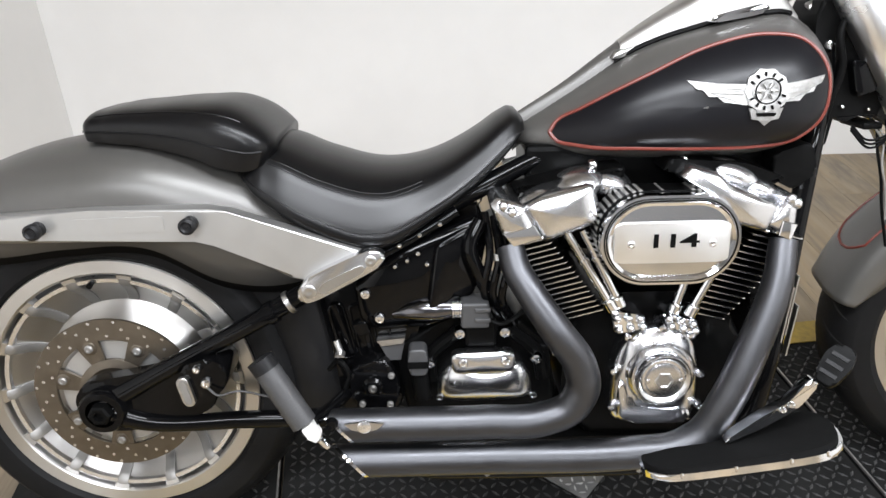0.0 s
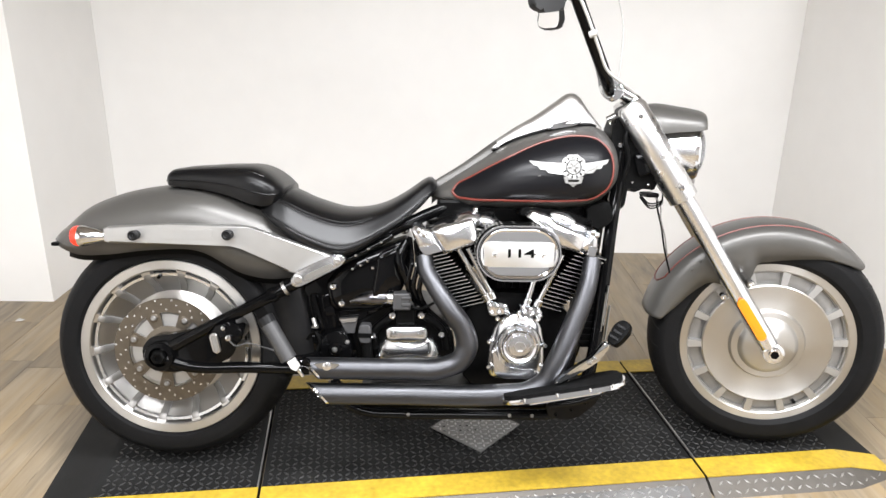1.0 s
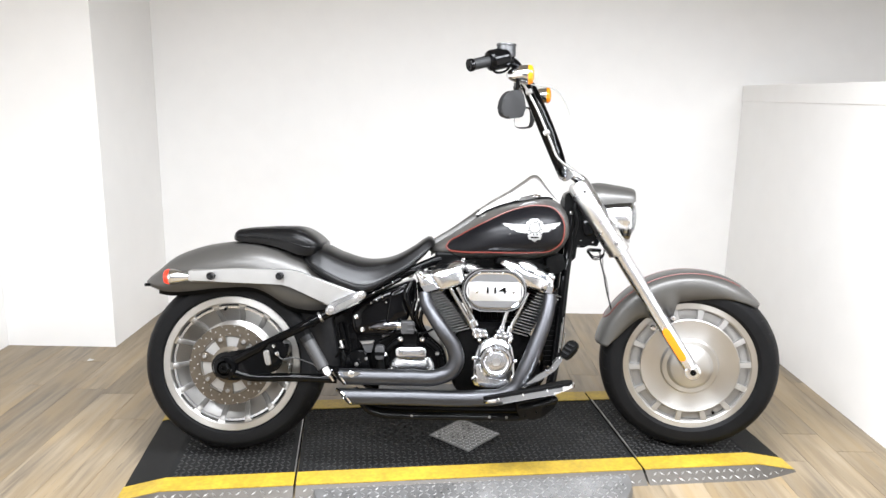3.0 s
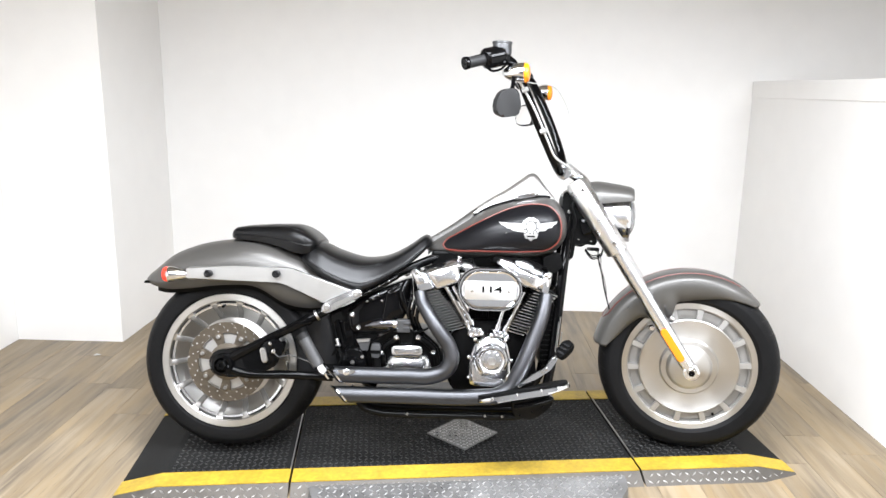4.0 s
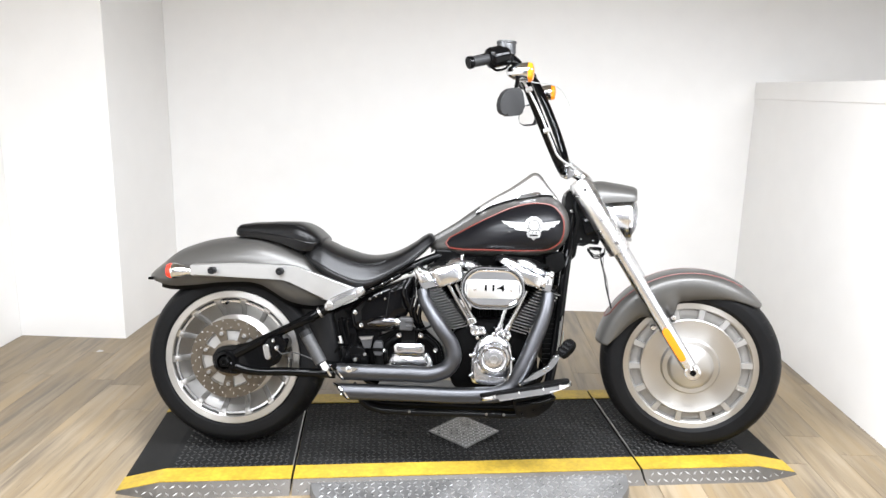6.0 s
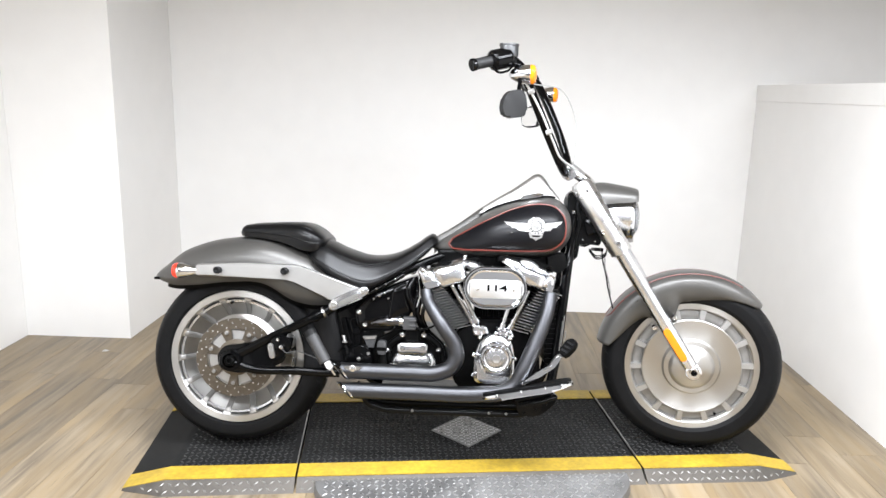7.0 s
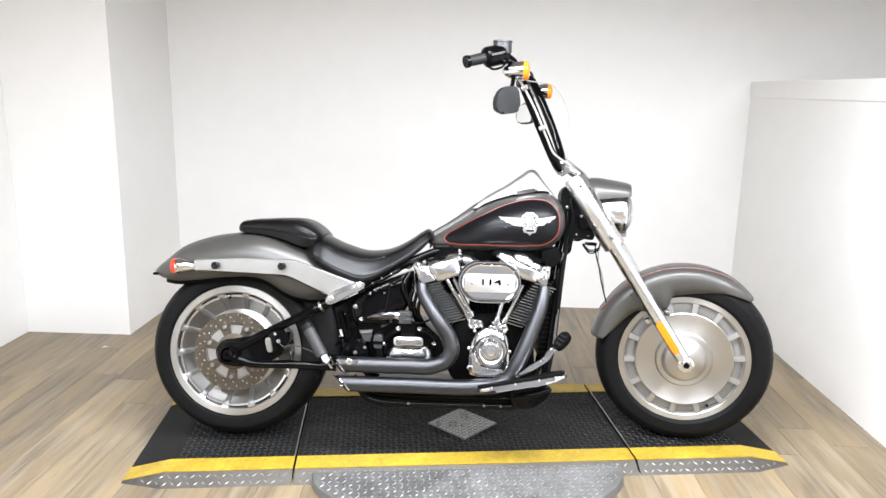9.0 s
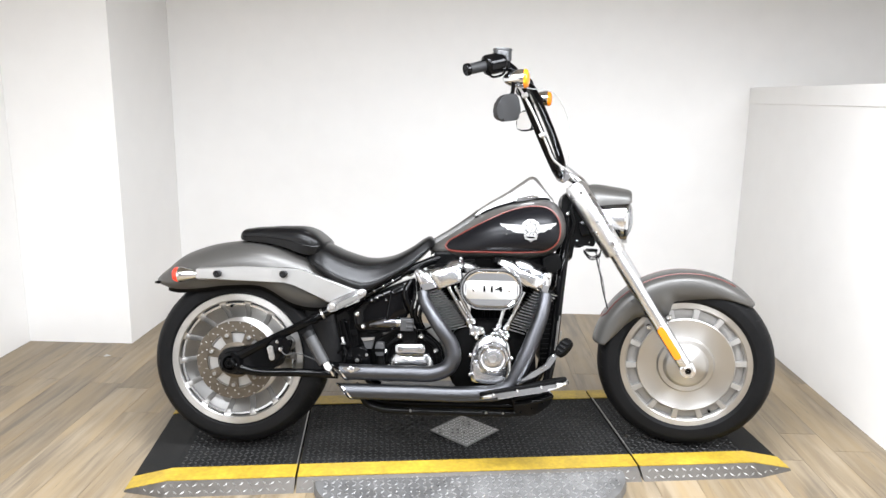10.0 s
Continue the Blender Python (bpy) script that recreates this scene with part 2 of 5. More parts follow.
def plate(outline, y0, y1, bm=None, bevel=0.0):
    """A slab with an outline in x, z between two values of y."""
    bm = bm or bmesh.new()
    a = [bm.verts.new((x, y0, z)) for x, z in outline]
    b = [bm.verts.new((x, y1, z)) for x, z in outline]
    fs = [bm.faces.new(a), bm.faces.new(b[::-1])]
    for i in range(len(a)):
        j = (i + 1) % len(a)
        fs.append(bm.faces.new((a[j], a[i], b[i], b[j])))
    if bevel:
        es = [e for e in bm.edges if e.verts[0] in a and e.verts[1] in a or e.verts[0] in b and e.verts[1] in b]
        bmesh.ops.bevel(bm, geom=es, offset=bevel, segments=3, affect="EDGES", profile=0.6)
    return bm


def pillow(outline, y_face, y_back, swell_y, power=0.5):
    """A slab whose face towards -y swells out from its edge."""
    bm = bmesh.new()
    ol = np.array(outline, float)
    c = ol.mean(axis=0)
    rings = [[(x, y_back, z) for x, z in ol]]
    for s in (1.0, 0.985, 0.955, 0.91, 0.84, 0.74, 0.6, 0.42, 0.22, 0.03):
        y = y_face - swell_y * (1 - s * s) ** power
        rings.append([(x, y, z) for x, z in c + (ol - c) * s])
    return grid(bm, rings)


def rounded(outline, n=5, r=0.3):
    """Rounds the corners of an outline."""
    out = []
    k = len(outline)
    for i in range(k):
        p, q, s = (Vector(outline[j % k]) for j in (i - 1, i, i + 1))
        a, b = q.lerp(p, r), q.lerp(s, r)
        for u in np.linspace(0, 1, n):
            c = (1 - u) ** 2 * a + 2 * u * (1 - u) * q + u * u * b
            out.append(tuple(c))
    return out


def box(x0, x1, y0, y1, z0, z1, bm=None):
    bm = bm or bmesh.new()
    m = Matrix.Translation(((x0 + x1) / 2, (y0 + y1) / 2, (z0 + z1) / 2)) @ Matrix.Diagonal((x1 - x0, y1 - y0, z1 - z0, 1))
    bmesh.ops.create_cube(bm, size=1, matrix=m)
    return bm


def stadium(cx, cz, w, hgt, n=16):
    r = hgt / 2
    a = w / 2 - r
    return ([(cx + a + r * math.cos(s), cz + r * math.sin(s)) for s in np.linspace(-math.pi / 2, math.pi / 2, n)]
            + [(cx - a + r * math.cos(s), cz + r * math.sin(s)) for s in np.linspace(math.pi / 2, 1.5 * math.pi, n)])


def bolt(name, x, y, z, r, length, parent, material=None, frame_m=None, label=""):
    """A socket-head bolt whose head looks towards -y."""
    bm = lathe([(0.001, y - length * 0.85), (r * 0.3, y - length * 0.85), (r * 0.4, y - length), (r * 0.75, y - length * 0.95), (r, y - length * 0.6), (r, y)][::-1], x, z, 14, cap=True)
    return part(name, bm, material or CHROME, parent, label, frame_m=frame_m)


# ---------------------------------------------------------------- the room
BACK, LEFT, RIGHT, STEP_X, STEP_Y = 1.855, -2.345, 1.665, -1.785, 1.11


def wall(name, x0, x1, y0, y1, z0, z1, label, paint=None):
    ob = part(name, box(x0, x1, y0, y1, z0, z1), paint or WALL, smooth=False)
    return tagged(ob, label, "wall", kind="structure")


wall("wall_back", STEP_X - 0.15, 4.2, BACK, BACK + 0.15, 0, CEIL, "plain white painted back wall of the bay")
wall("wall_step", LEFT - 0.15, STEP_X, STEP_Y, BACK - 0.002, 0, CEIL, "white painted wall projection beside the back wall")
wall("wall_left", LEFT - 0.15, LEFT, -5.2, STEP_Y - 0.002, 0, CEIL, "white painted side wall meeting the wood floor")
# Two unseen walls, added dark to shape what the bike reflects.
wall("wall_behind", LEFT - 0.15, 4.2, -5.35, -5.202, 0, CEIL, "unseen wall closing the room, kept dark for chrome reflections", BACKROOM)
wall("wall_far_right", 4.2, 4.35, -5.35, BACK + 0.15, 0, CEIL, "unseen dark wall beyond the half wall", BACKROOM)
half = wall("wall_half", RIGHT, RIGHT + 0.12, -2.6, BACK - 0.002, 0, 1.395, "white painted half wall with a flat cap")
part("wall_cap", box(RIGHT - 0.006, RIGHT + 0.126, -2.6, BACK - 0.002, 1.315, 1.408), WALL, half, bevel=0.004, smooth=False)
ceiling = tagged(part("ceiling", box(LEFT - 0.15, 4.35, -5.35, BACK + 0.15, CEIL, CEIL + 0.1), CEILING, smooth=False), "unseen tan-grey ceiling, toned to darken the wall tops", "ceiling", kind="structure")
floor = tagged(part("floor", box(LEFT - 0.15, 4.35, -5.35, BACK + 0.15, -0.1, -0.004), GROUT, smooth=False), "wood-look plank floor in beige and brown", "floor", kind="structure")

# ---------------------------------------------------------------- the display platform
H = 0.033
PM = Matrix.Translation((0.039, -0.2065, 0)) @ Matrix.Rotation(radians(6.9), 4, "Z")
SEAM, BREAK, TIP, DEPTH, STRIPE = 0.612, 1.050, 1.190, 0.690, 0.086

platform = new("display_platform")
platform.matrix_world = PM
tagged(platform, "black tread-plate motorcycle platform with yellow edge stripes", "platform")


def deck(u0, u1, slope):
    """One third of the deck: the outer end runs down to the floor."""
    bm = bmesh.new()
    if slope == 0:
        us = [(u0, H), (u1, H)]
    elif slope > 0:
        us = [(u0, H), (BREAK, H), (TIP, 0.004)]
    else:
        us = [(-TIP, 0.004), (-BREAK, H), (u1, H)]
    rings = []
    for u, z in us:
        rings.append([(u, 0, z - 0.004), (u, DEPTH, z - 0.004), (u, DEPTH, 0), (u, 0, 0)])
    return grid(bm, rings)


def stripes(u0, u1, slope, v0, v1):
    bm = bmesh.new()
    us = [(u0, H), (u1, H)] if slope == 0 else ([(u0, H), (BREAK, H), (TIP, 0.004)] if slope > 0 else [(-TIP, 0.004), (-BREAK, H), (u1, H)])
    rings = [[(u, v0, z), (u, v1, z), (u, v1, z - 0.003), (u, v0, z - 0.003)] for u, z in us]
    return grid(bm, rings)


def surface_z(u):
    return H if abs(u) < BREAK else H + (abs(u) - BREAK) / (TIP - BREAK) * (0.004 - H)


def lugs(us, vs, length, width, height, inside, bm=None):
    """Raised lozenges of a tread plate, turned to and fro in turn."""
    verts, faces = [], []
    for i, u in enumerate(us):
        for j, v in enumerate(vs):
            if not inside(u, v):
                continue
            ang = radians(45 if (i + j) % 2 else -45)
            ca, sa = math.cos(ang), math.sin(ang)
            z = surface_z(u) - 0.004
            k = len(verts)
            for a, b, c in ((-length, 0, 0), (0, -width, 0), (length, 0, 0), (0, width, 0), (-length * 0.6, 0, height), (length * 0.6, 0, height)):
                verts.append((u + a * ca - b * sa, v + a * sa + b * ca, z + c))
            faces += [(k, k + 1, k + 5, k + 4), (k + 1, k + 2, k + 5), (k + 2, k + 3, k + 4, k + 5), (k + 3, k, k + 4)]
    me = bpy.data.meshes.new("lugs")
    me.from_pydata(verts, [], faces)
    b2 = bmesh.new()
    b2.from_mesh(me)
    bpy.data.meshes.remove(me)
    return b2


for u0, u1, s in ((-TIP, -SEAM - 0.004, -1), (-SEAM + 0.004, SEAM - 0.004, 0), (SEAM + 0.004, TIP, 1)):
    d = part("deck_section", deck(u0, u1, s), MATBLACK, platform, smooth=False)
    part("yellow_stripe", stripes(u0, u1, s, 0.0, STRIPE), YELLOW, d, "worn yellow painted edge stripe", smooth=False)
    part("yellow_stripe", stripes(u0, u1, s, DEPTH - STRIPE, DEPTH), YELLOW, d, "worn yellow painted edge stripe", smooth=False)
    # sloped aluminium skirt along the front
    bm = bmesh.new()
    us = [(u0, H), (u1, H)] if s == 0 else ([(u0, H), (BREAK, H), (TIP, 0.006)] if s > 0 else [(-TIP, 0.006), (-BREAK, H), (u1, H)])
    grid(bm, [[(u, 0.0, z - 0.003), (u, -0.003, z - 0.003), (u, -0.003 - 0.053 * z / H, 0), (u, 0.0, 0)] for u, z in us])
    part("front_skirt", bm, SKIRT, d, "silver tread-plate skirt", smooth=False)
    verts, faces = [], []
    for row, f in enumerate((0.28, 0.72)):
        for i, u in enumerate(np.arange(u0 + 0.02 + 0.011 * row, u1 - 0.015, 0.026)):
            rise = surface_z(u) / H
            if rise < f + 0.2:
                continue
            ca, sa = math.cos(0.7 if (i + row) % 2 else -0.7), math.sin(0.7 if (i + row) % 2 else -0.7)
            k = len(verts)
            for a, b, c in ((-0.011, 0, 0), (0, -0.0032, 0), (0.011, 0, 0), (0, 0.0032, 0), (-0.006, 0, 0.0022), (0.006, 0, 0.0022)):
                uu, q = a * ca - b * sa, a * sa + b * ca
                verts.append((u + uu, -0.003 - 0.053 * (rise - f) + 0.87 * q - 0.49 * c, (H - 0.003) * f + 0.49 * q + 0.87 * c))
            faces += [(k, k + 1, k + 5, k + 4), (k + 1, k + 2, k + 5), (k + 2, k + 3, k + 4, k + 5), (k + 3, k, k + 4)]
    me = bpy.data.meshes.new("lugs")
    me.from_pydata(verts, [], faces)
    b2 = bmesh.new()
    b2.from_mesh(me)
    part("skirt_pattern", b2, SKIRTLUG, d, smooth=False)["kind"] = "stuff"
    lg = part("tread_pattern", lugs(np.arange(u0 + 0.02, u1 - 0.01, 0.021), np.arange(STRIPE + 0.014, DEPTH - STRIPE - 0.005, 0.021), 0.0108, 0.0036, 0.0026,
                                 lambda u, v: abs(u) < BREAK - 0.01), LUG, d, smooth=False)
    lg["kind"] = "stuff"

for sg in (-1, 1):
    part("seam_edge", box(sg * (SEAM + 0.004) + (0.0 if sg > 0 else -0.004), sg * (SEAM + 0.004) + (0.004 if sg > 0 else 0.0), STRIPE, DEPTH - STRIPE, H - 0.006, H + 0.0005), SKIRTLUG, platform, "bare metal seam edge", smooth=False)

# half-round silver step in front of the middle section
DISC_R = 0.545
step = new("tread_plate_step")
step.matrix_world = PM
tagged(step, "rounded silver diamond-plate step before the platform", "step")
arc = [(DISC_R * math.cos(s), -0.024 + (DISC_R * 0.58) * math.sin(s)) for s in np.linspace(math.pi, 2 * math.pi, 40)]
bm = bmesh.new()
top = [bm.verts.new((u, v, H - 0.006)) for u, v in arc]
low = [bm.verts.new((u * 1.01, v * 1.01, 0)) for u, v in arc]
bm.faces.new(top)
for i in range(len(arc)):
    j = (i + 1) % len(arc)
    bm.faces.new((top[j], top[i], low[i], low[j]))
part("step_plate", bm, TREAD, step, smooth=False)
lg = part("tread_pattern", lugs(np.arange(-0.53, 0.53, 0.024), np.arange(-0.40, -0.03, 0.024), 0.011, 0.0032, 0.0032,
                             lambda u, v: (u / (DISC_R - 0.015)) ** 2 + ((v + 0.026) / (DISC_R * 0.58 - 0.015)) ** 2 < 1), TREADLUG, step, smooth=False)
lg.location.z = -0.002
lg["kind"] = "stuff"

# a scrap of paper on the floor
bm = bmesh.new()
bm.faces.new([bm.verts.new(q) for q in ((-0.016, -0.008, 0.001), (0.010, -0.012, 0.004), (0.018, 0.006, 0.002), (-0.008, 0.012, 0.006))])
scrap = tagged(part("paper_scrap", bm, WHITEPL, smooth=False, solid=0.0006), "small crumpled white paper scrap on the plank floor", "litter")
scrap.location = (-1.824, 0.909, 0.0006)

# small tread-plate square lying cornerwise on the deck
square = new("tread_plate_square")
square.matrix_world = Matrix.Translation((0.014, 0.106, H + 0.0005)) @ Matrix.Rotation(radians(45 + 4.5), 4, "Z")
tagged(square, "square silver diamond-plate sheet lying on the platform", "metal plate")
part("sheet", box(-0.097, 0.097, -0.097, 0.097, 0, 0.004), TREAD, square, smooth=False)
lg = part("tread_pattern", lugs(np.arange(-0.085, 0.09, 0.017), np.arange(-0.085, 0.09, 0.017), 0.008, 0.0026, 0.0024, lambda u, v: True), TREADLUG, square, smooth=False)
lg.location.z = -H + 0.008
lg["kind"] = "stuff"

# ---------------------------------------------------------------- the motorcycle
LEAN_ANGLE = 10.68
bike = new("motorcycle")
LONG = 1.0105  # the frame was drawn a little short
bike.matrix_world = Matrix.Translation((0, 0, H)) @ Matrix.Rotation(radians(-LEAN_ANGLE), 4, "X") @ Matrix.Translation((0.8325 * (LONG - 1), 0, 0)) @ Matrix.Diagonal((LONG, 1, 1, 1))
tagged(bike, "satin grey and black cruiser motorcycle leaning on a tread platform", "motorcycle")
AX_R = (-0.8325, 0.322)
# the steered front end has a frame of its own at the front axle
STEER = Matrix.Rotation(radians(-11.7), 4, Vector((-0.5, 0, 0.866)))
FM = Matrix.Translation((0.836, 0.055, 0.331)) @ STEER


# --- wheels
def tyre_profile(half, r_out, r_in):
    pts = []
    for s in np.linspace(-1, 1, 21):
        y = half * math.sin(s * math.pi / 2) if abs(s) < 1 else half * s
        drop = 1 - math.sqrt(max(0, 1 - (abs(y) / (half * 1.02)) ** 2.3))
        pts.append((r_out - drop * (r_out - r_in) * 0.62, y))
    return [(r_in, -half * 0.82), (r_in + 0.012, -half * 0.96)] + pts + [(r_in + 0.012, half * 0.96), (r_in, half * 0.82)]


def pierced(r0, r1, y0, y1, n, frac, depth, phase=0.0, sub=6, skew=0.0):
    """A ring face with n windows through it, with walls of that depth."""
    bm = bmesh.new()
    step_a = 2 * math.pi / n

    def pt(r, a, y):
        return (r * math.cos(a), y, r * math.sin(a))

    for k in range(n):
        a0 = phase + k * step_a
        aw = a0 + step_a * frac
        # land between windows
        ss = np.linspace(aw, a0 + step_a, 3)
        for p, q in zip(ss, ss[1:]):
            bm.faces.new([bm.verts.new(v) for v in (pt(r0, p, y0), pt(r0, q, y0), pt(r1, q, y1), pt(r1, p, y1))])
        # window walls
        ss = np.linspace(a0, aw, sub)
        for p, q in zip(ss, ss[1:]):
            bm.faces.new([bm.verts.new(v) for v in (pt(r0, p, y0), pt(r0, q, y0), pt(r0, q, y0 + depth), pt(r0, p, y0 + depth))])
            bm.faces.new([bm.verts.new(v) for v in (pt(r1, q, y1), pt(r1, p, y1), pt(r1, p, y1 + depth), pt(r1, q, y1 + depth))])
        for a in (a0, aw):
            bm.faces.new([bm.verts.new(v) for v in (pt(r0, a, y0), pt(r1, a, y1), pt(r1, a, y1 + depth), pt(r0, a, y0 + depth))])
    bmesh.ops.remove_doubles(bm, verts=bm.verts, dist=0.0003)
    return bm


def shift(bm, dx, dz):
    bmesh.ops.translate(bm, verts=bm.verts, vec=(dx, 0, dz))
    return bm


def wheel(name, half, rim_y, fm, front):
    cx = cz = 0.0
    w = part(name, shift(lathe([(0.2425, -rim_y), (0.2405, -rim_y - 0.003), (0.219, -rim_y - 0.003), (0.215, -rim_y + 0.001), (0.215, -rim_y + 0.022),
                                (0.2425, -rim_y + 0.03), (0.232, rim_y), (0.2425, rim_y), (0.2425, rim_y - 0.02)], seg=96), cx, cz), MACHINED, bike,
             "machined aluminium disc wheel rim", frame_m=fm)
    part("tyre", shift(lathe(tyre_profile(half, 0.3235, 0.238), seg=96), cx, cz), RUBBER, w, "black rubber motorcycle tyre")
    # tread grooves
    verts, faces = [], []
    for k in range(34):
        a = 2 * math.pi * k / 34
        for sgn in (-1, 1):
            b = len(verts)
            for q in range(7):
                u = q / 6
                y = sgn * half * (0.12 + 0.76 * u)
                drop = 1 - math.sqrt(max(0, 1 - (abs(y) / (half * 1.02)) ** 2.3))
                r = 0.3235 - drop * (0.3235 - 0.238) * 0.62 + 0.0006
                aa = a + (0.10 * u + (0.09 if sgn > 0 else 0))
                wd = 0.009 * (0.4 + math.sin(math.pi * u) * 0.6)
                verts += [(cx + r * math.cos(aa - wd), y, cz + r * math.sin(aa - wd)), (cx + r * math.cos(aa + wd), y, cz + r * math.sin(aa + wd))]
            faces += [(b + 2 * i, b + 2 * i + 1, b + 2 * i + 3, b + 2 * i + 2) for i in range(6)]
    me = bpy.data.meshes.new("g")
    me.from_pydata(verts, [], faces)
    bm = bmesh.new()
    bm.from_mesh(me)
    bpy.data.meshes.remove(me)
    g = part("groove_pattern", bm, TREADRUB, w)
    g["kind"] = "stuff"
    n = 14
    if front:
        part("window_ring", shift(pierced(0.175, 0.2165, -rim_y - 0.004, -rim_y - 0.001, n, 0.78, 0.020, 0.12), cx, cz), SILVER, w, smooth=False)
        part("barrel", shift(lathe([(0.2165, -rim_y + 0.010), (0.211, -rim_y + 0.011), (0.209, -rim_y + 0.018), (0.192, -rim_y + 0.014), (0.176, -rim_y + 0.015), (0.150, -rim_y + 0.030)], seg=72), cx, cz), CAST, w)
    else:
        part("slot_ring", shift(pierced(0.207, 0.2155, -rim_y + 0.001, -rim_y - 0.002, n, 0.74, 0.024, 0.12), cx, cz), MACHINED, w, smooth=False)
        part("barrel", shift(lathe([(0.2065, -rim_y + 0.004), (0.198, -rim_y + 0.014), (0.182, -rim_y + 0.031), (0.168, -rim_y + 0.042), (0.150, -rim_y + 0.050)], seg=96), cx, cz), MACHINED, w)
        part("slot_lip", shift(lathe([(0.2072, -rim_y + 0.0065), (0.2065, -rim_y + 0.0025), (0.1995, -rim_y + 0.0035), (0.1985, -rim_y + 0.012)], seg=96), cx, cz), POLISHED, w)
        # Dark ring put in for the shade deep inside the slots.
        part("slot_shade", shift(lathe([(0.217, -rim_y + 0.022), (0.202, -rim_y + 0.022)], seg=72), cx, cz), GREYPLAST, w)
    # valve stem
    va = radians(-62 if front else 97)
    vx, vz = cx + 0.203 * math.cos(va), cz + 0.203 * math.sin(va)
    part("valve_stem", tube([(vx, -rim_y + 0.02, vz), (vx * 0.97 + cx * 0.03, -rim_y - 0.006, vz * 0.97 + cz * 0.03)], 0.005), FLATBLK, w)
    return w


front_wheel = wheel("front_wheel", 0.080, 0.062, FM, True)
part("wheel_disc", lathe([(0.1775, -0.066), (0.174, -0.0685), (0.160, -0.065), (0.135, -0.062), (0.112, -0.0625), (0.1045, -0.0632), (0.102, -0.066), (0.1005, -0.073), (0.098, -0.0755), (0.082, -0.0765), (0.079, -0.079), (0.075, -0.088),
                          (0.066, -0.094), (0.050, -0.098), (0.04, -0.102), (0.02, -0.105), (0.001, -0.105)], seg=96), MACHINED, front_wheel)
rear_wheel = wheel("rear_wheel", 0.118, 0.105, Matrix.Translation((AX_R[0], 0, AX_R[1])), False)
part("wheel_disc", lathe([(0.154, -0.053), (0.140, -0.058), (0.12, -0.075), (0.10, -0.096), (0.07, -0.102), (0.04, -0.105), (0.001, -0.105)], seg=96), MACHINED, rear_wheel)


def spoke_blade(a0):
    bm = bmesh.new()
    rings = []
    for u in np.linspace(0, 1, 7):
        r = 0.152 + 0.056 * u
        a = a0
        wd = 0.0095 / r
        y = -curve([0.150, 0.168, 0.182, 0.198, 0.208], [0.058, 0.068, 0.081, 0.1035, 0.1055], r)
        rings.append([(r * math.cos(a + q * wd), yy, r * math.sin(a + q * wd)) for q, yy in ((-1, y + 0.012), (-1, y + 0.002), (-0.6, y), (0.6, y), (1, y + 0.002), (1, y + 0.012))])
    return grid(bm, rings)


for k in range(14):
    part("spoke", spoke_blade(2 * math.pi * (k + 0.87) / 14 + 0.12), CAST, rear_wheel, angle=50)

# brake rotor with drilled band and carrier
rotor = part("brake_rotor", shift(lathe([(0.104, -0.124), (0.104, -0.129), (0.1425, -0.129), (0.1425, -0.124)], seg=96), *AX_R), ROTOR, bike, "drilled steel brake rotor")
bm = bmesh.new()
for k in range(60):
    a = 2 * math.pi * k / 60
    r = (0.112, 0.126, 0.138)[k % 3]
    lathe([(0.001, -0.1299), (0.0027, -0.1299)], AX_R[0] + r * math.cos(a), AX_R[1] + r * math.sin(a), 8, bm)
dr = part("drilling", bm, POLISHED, rotor)
dr["kind"] = "stuff"
part("rotor_carrier", shift(pierced(0.064, 0.1045, -0.1275, -0.1275, 7, 0.56, 0.006, 0.35, 8), *AX_R), ROTOR, rotor, smooth=False)
part("rotor_hub", shift(lathe([(0.066, -0.121), (0.066, -0.1280), (0.052, -0.131), (0.045, -0.128), (0.02, -0.128)], seg=40), *AX_R), ROTOR, rotor)
part("hub_face", lathe([(0.103, -0.112), (0.098, -0.119), (0.060, -0.120), (0.03, -0.120)], seg=48), SILVER, rear_wheel)
for k in range(7):
    a = 2 * math.pi * (k + 0.78) / 7 + 0.35
    bolt("rotor_bolt", AX_R[0] + 0.094 * math.cos(a), -0.128, AX_R[1] + 0.094 * math.sin(a), 0.0075, 0.006, rotor, CAST)
    lug = lathe([(0.0125, -0.124), (0.0125, -0.1285), (0.0105, -0.1295), (0.005, -0.1295)], AX_R[0] + 0.094 * math.cos(a), AX_R[1] + 0.094 * math.sin(a), 16)
    part("bolt_boss", lug, ROTOR, rotor)

# --- swingarm and frame
swing = part("swingarm", tube([(-0.840, -0.172, 0.325, 0.020), (-0.72, -0.172, 0.392, 0.016), (-0.56, -0.165, 0.475, 0.016), (-0.46, -0.15, 0.530, 0.018)], 0.017), BLACK, bike,
             "gloss black tubular rear swingarm")
part("lower_tube", tube([(-0.84, -0.172, 0.318, 0.022), (-0.78, -0.176, 0.297, 0.017), (-0.60, -0.172, 0.290, 0.0155), (-0.45, -0.165, 0.286, 0.016)], 0.017), BLACK, swing)
part("axle_carrier", plate(rounded([(-0.885, 0.335), (-0.86, 0.372), (-0.79, 0.382), (-0.70, 0.40), (-0.64, 0.39), (-0.645, 0.32), (-0.70, 0.295), (-0.80, 0.275), (-0.87, 0.285)]), -0.178, -0.150, bevel=0.005), BLACK, swing)
part("axle_boss", lathe([(0.040, -0.15), (0.040, -0.190), (0.036, -0.196), (0.026, -0.197)], *AX_R, 32), BLACK, swing)
part("axle_nut", lathe([(0.020, -0.190), (0.019, -0.204), (0.015, -0.207), (0.009, -0.207), (0.009, -0.20), (0.001, -0.20)], *AX_R, 6), FLATBLK, swing, smooth=False)
